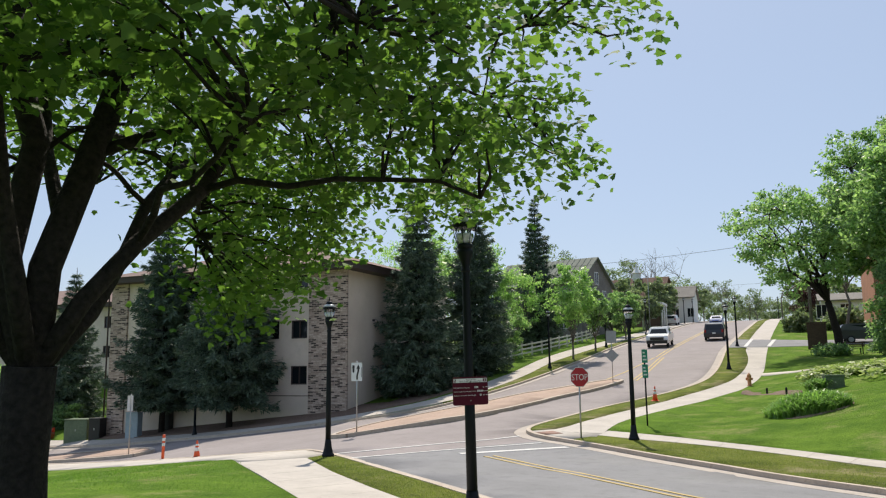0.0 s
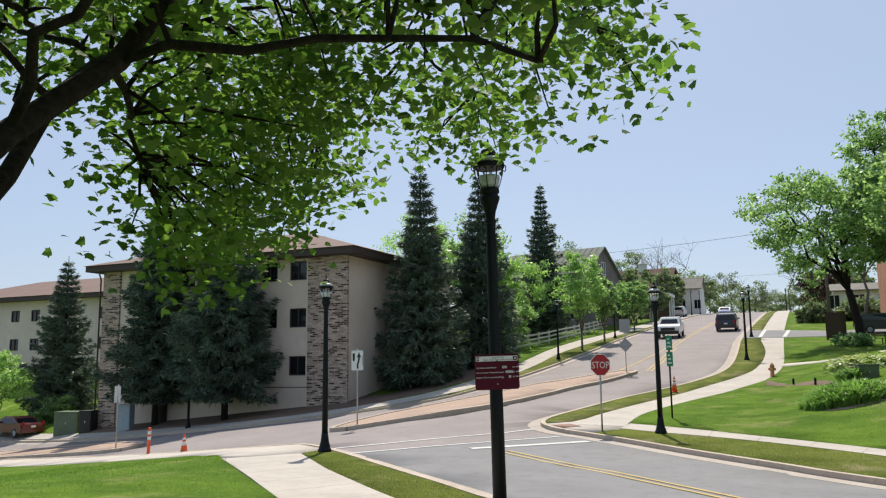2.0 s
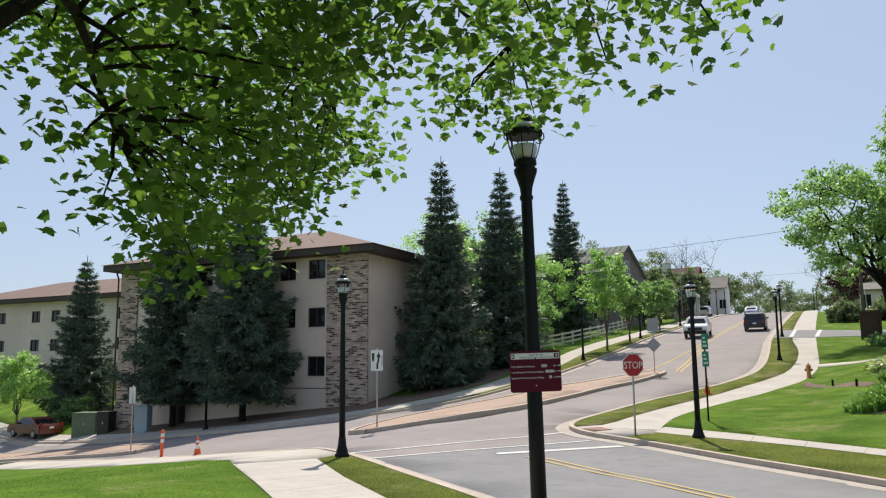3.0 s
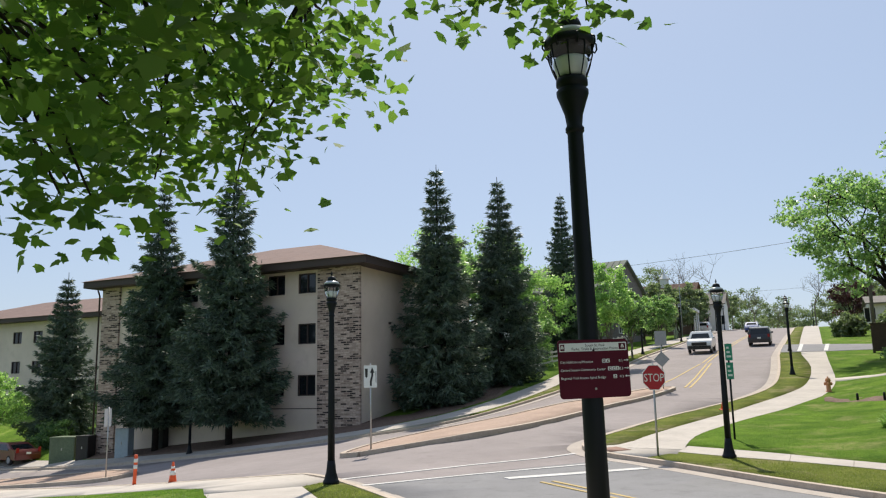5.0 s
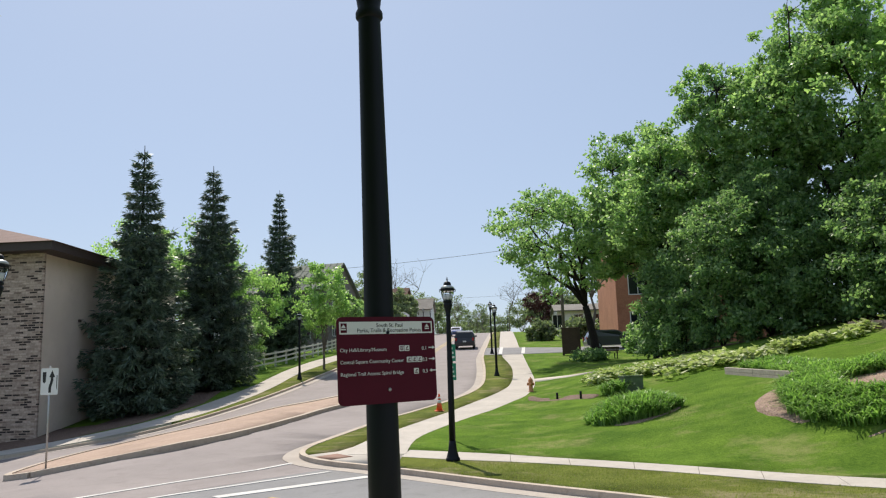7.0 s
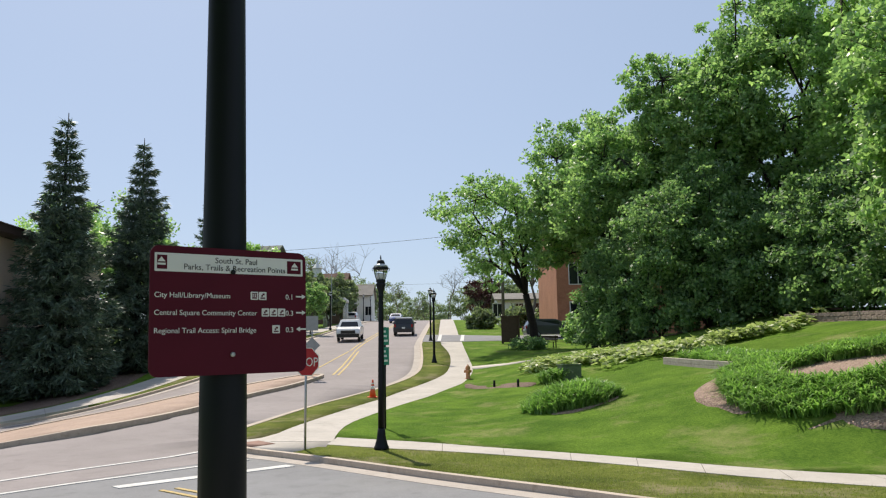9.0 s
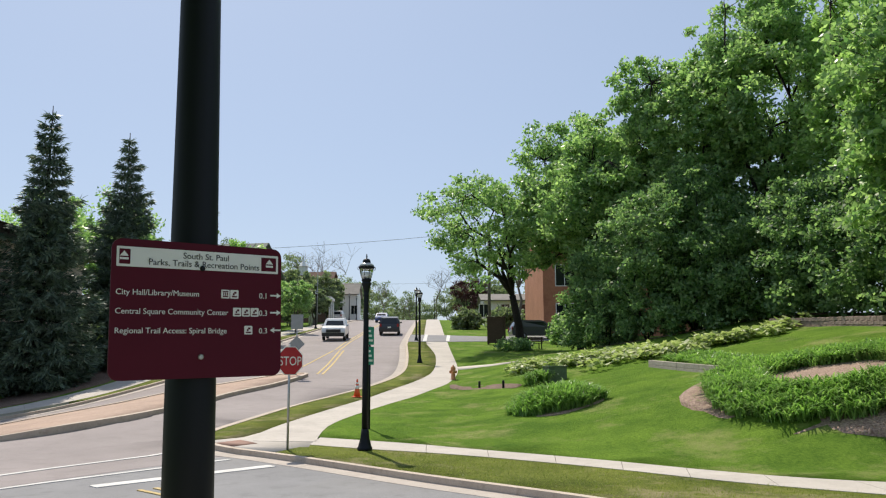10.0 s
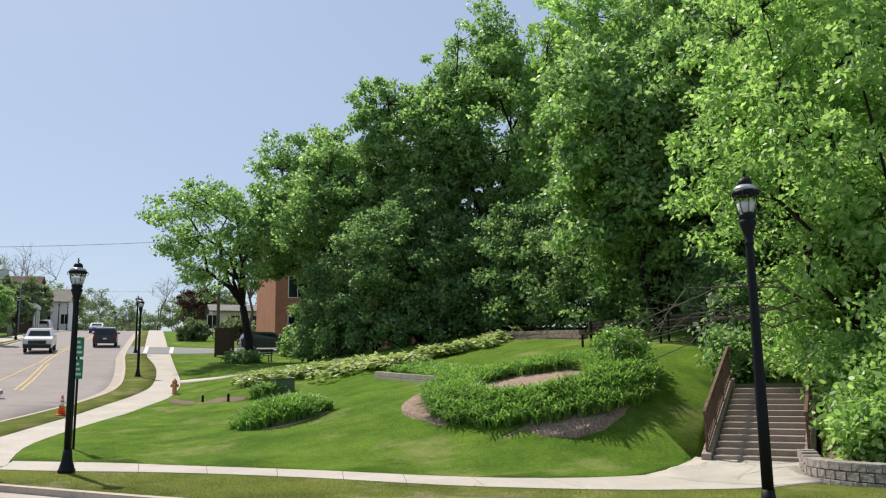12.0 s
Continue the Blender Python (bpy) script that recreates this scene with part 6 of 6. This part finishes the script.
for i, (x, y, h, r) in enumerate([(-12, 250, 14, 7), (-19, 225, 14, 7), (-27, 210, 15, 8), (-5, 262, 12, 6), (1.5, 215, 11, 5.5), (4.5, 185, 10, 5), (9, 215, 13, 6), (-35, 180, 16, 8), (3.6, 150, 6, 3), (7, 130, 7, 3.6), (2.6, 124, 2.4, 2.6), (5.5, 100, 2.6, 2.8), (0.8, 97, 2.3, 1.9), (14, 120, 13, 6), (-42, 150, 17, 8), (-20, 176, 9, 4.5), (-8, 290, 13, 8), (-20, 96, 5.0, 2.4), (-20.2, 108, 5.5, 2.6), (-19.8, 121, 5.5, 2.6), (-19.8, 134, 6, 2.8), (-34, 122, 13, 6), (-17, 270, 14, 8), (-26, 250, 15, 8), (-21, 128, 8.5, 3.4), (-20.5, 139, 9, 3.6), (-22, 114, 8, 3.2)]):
    broad_tree("broadleaf_tree" if h > 3 else "hedge_shrub", x, y, h, r, "green tree near the crest of the hill" if h > 3 else "rounded green hedge shrub", 400 + i, HAZED_LEAF, BARK_PALE, 3800, 0.45, 0.15 if h > 3 else 0.0, 60, 0.16)
PURPLE = leaf_mat("purple_leaf", (0.045, 0.015, 0.02), (0.09, 0.03, 0.035), 0.2)
broad_tree("broadleaf_tree", 2.0, 118, 8, 3, "purple-leaved tree beside the white house", 440, PURPLE, BARK, 3500, 0.3, 0.15, 60, 0.14)


def bare_tree(x, y, h, r, seed):
    rng = np.random.default_rng(seed)
    root = thing("bare_tree", Matrix.Translation(on(x, y, 0)), "bare leafless tree against the sky", "tree", "bare trees")
    bm = bmesh.new()
    ends = [(Vector((0, 0, -0.3)), Vector((0, 0, h * 0.35)), 0.16)]
    for level in range(4):
        nxt = []
        for a, b, rad in ends:
            limb(bm, a, b, rad, rad * 0.65, rng, 0.12, 5 if level else 7, 3)
            if level < 3:
                for _ in range(4):
                    d = Vector((rng.normal() * 0.6, rng.normal() * 0.6, rng.uniform(0.3, 1.0))).normalized()
                    nxt.append((b, b + d * h * (0.26, 0.2, 0.15)[level] * rng.uniform(0.8, 1.3), rad * 0.5))
        ends = nxt
    part("trunk", bm, BARK_PALE, root)


for i, (x, y, h) in enumerate([(-21, 150, 15), (-27, 152, 14), (-14.5, 200, 12), (-2, 190, 14), (-9, 240, 11), (3, 170, 13), (-18.5, 190, 10), (4.6, 80, 13)]):
    bare_tree(x, y, h, 4, 500 + i)


# bare twigs hanging over the steps
rng = np.random.default_rng(31)
tw = bmesh.new()
for k in range(7):
    a = Vector((11.2 + rng.normal() * 0.2, 22.4 + rng.normal() * 0.2, 2.6 + rng.uniform(-0.3, 0.35)))
    b = a + Vector((-4.4 + rng.normal() * 0.5, 0.8 + rng.normal() * 0.5, -0.55 + rng.normal() * 0.25))
    pts = limb(tw, a, b, 0.025, 0.006, rng, 0.3, 5, 6)
    for p in pts[2:]:
        limb(tw, p, p + Vector((-0.5 + rng.normal() * 0.3, rng.normal() * 0.4, rng.normal() * 0.35)), 0.009, 0.003, rng, 0.3, 4, 3)
tagged(link("bare_branch", tw, BARK_PALE), "bare pale branches hanging over the steps", "branch")

# ---------------------------------------------------------------- grass blades at the lawn edges
def blade_field(name, n, inside, x0, x1, y0, y1, mat, label, size, seed):
    rng = np.random.default_rng(seed)
    pts = []
    while len(pts) < n:
        x, y = rng.uniform(x0, x1), rng.uniform(y0, y1)
        if inside(x, y):
            pts.append((x, y, ground(x, y) + 0.11))
    pts = np.array(pts)
    aim = rng.normal(size=(n, 3)) * 0.45 + np.array((0, 0, 1.0))
    ob = leaf_mesh(name, pts, rng.uniform(0.6, 1.3, n) * size, "needle", mat, None, rng, 0.0, aim)
    return tagged(ob, label, "grass", "", "stuff")


def within(poly):
    def test(x, y):
        c = False
        for (ax, ay), (bx, by) in zip(poly, poly[1:] + poly[:1]):
            if (ay > y) != (by > y) and x < (bx - ax) * (y - ay) / (by - ay) + ax:
                c = not c
        return c
    return test


BLADE = leaf_mat("grass_blade", (0.065, 0.155, 0.018), (0.20, 0.35, 0.05), 0.5)
BLADE_DRY = leaf_mat("worn_grass_blade", (0.14, 0.19, 0.03), (0.30, 0.33, 0.09), 0.5)
blade_field("grass_tufts", 22000, within([(-13.4, 17.2), (-15.2, 19), (-17.2, 20.4), (-24, 22.4), (-22, 14), (-14, 10), (-8.9, 12.7)]), -24, -8.8, 10, 22.5, BLADE, "short mown grass of the near lawn", 0.042, 1)
blade_field("grass_tufts", 14000, within([(-12.6, 19.2), (-12.7, 20.2), (-9.3, 17.2), (-5.9, 13.9), (-1, 9), (-2, 8.2), (-7.3, 13.5), (-10, 16.2)]), -12.8, -1, 8, 20.5, BLADE_DRY, "short worn grass of the near strip", 0.042, 2)
blade_field("grass_tufts", 20000, within([(-6.8, 26.5), (-5.6, 25.2), (-3.5, 22.9), (-1.2, 20.7), (0.4, 18.9), (6, 13.2), (8, 16.8), (5, 19.4), (1.6, 21.7), (-0.5, 23.8), (-3.3, 26), (-6.2, 27.6)]), -7, 8, 13, 28, BLADE_DRY, "short worn grass between park footway and kerb", 0.042, 3)
blade_field("grass_tufts", 45000, within([(-6.2, 29.3), (-3.2, 27.6), (-0.2, 25.2), (2, 23.1), (4.8, 21.7), (7, 21.5), (8.4, 24), (9.5, 27), (11, 32), (11, 40), (0, 46), (-2, 46), (-3.3, 42.4), (-5, 37.2), (-6.1, 32.6)]), -6.3, 11, 21, 46, BLADE, "mown grass of the park lawn", 0.042, 4)
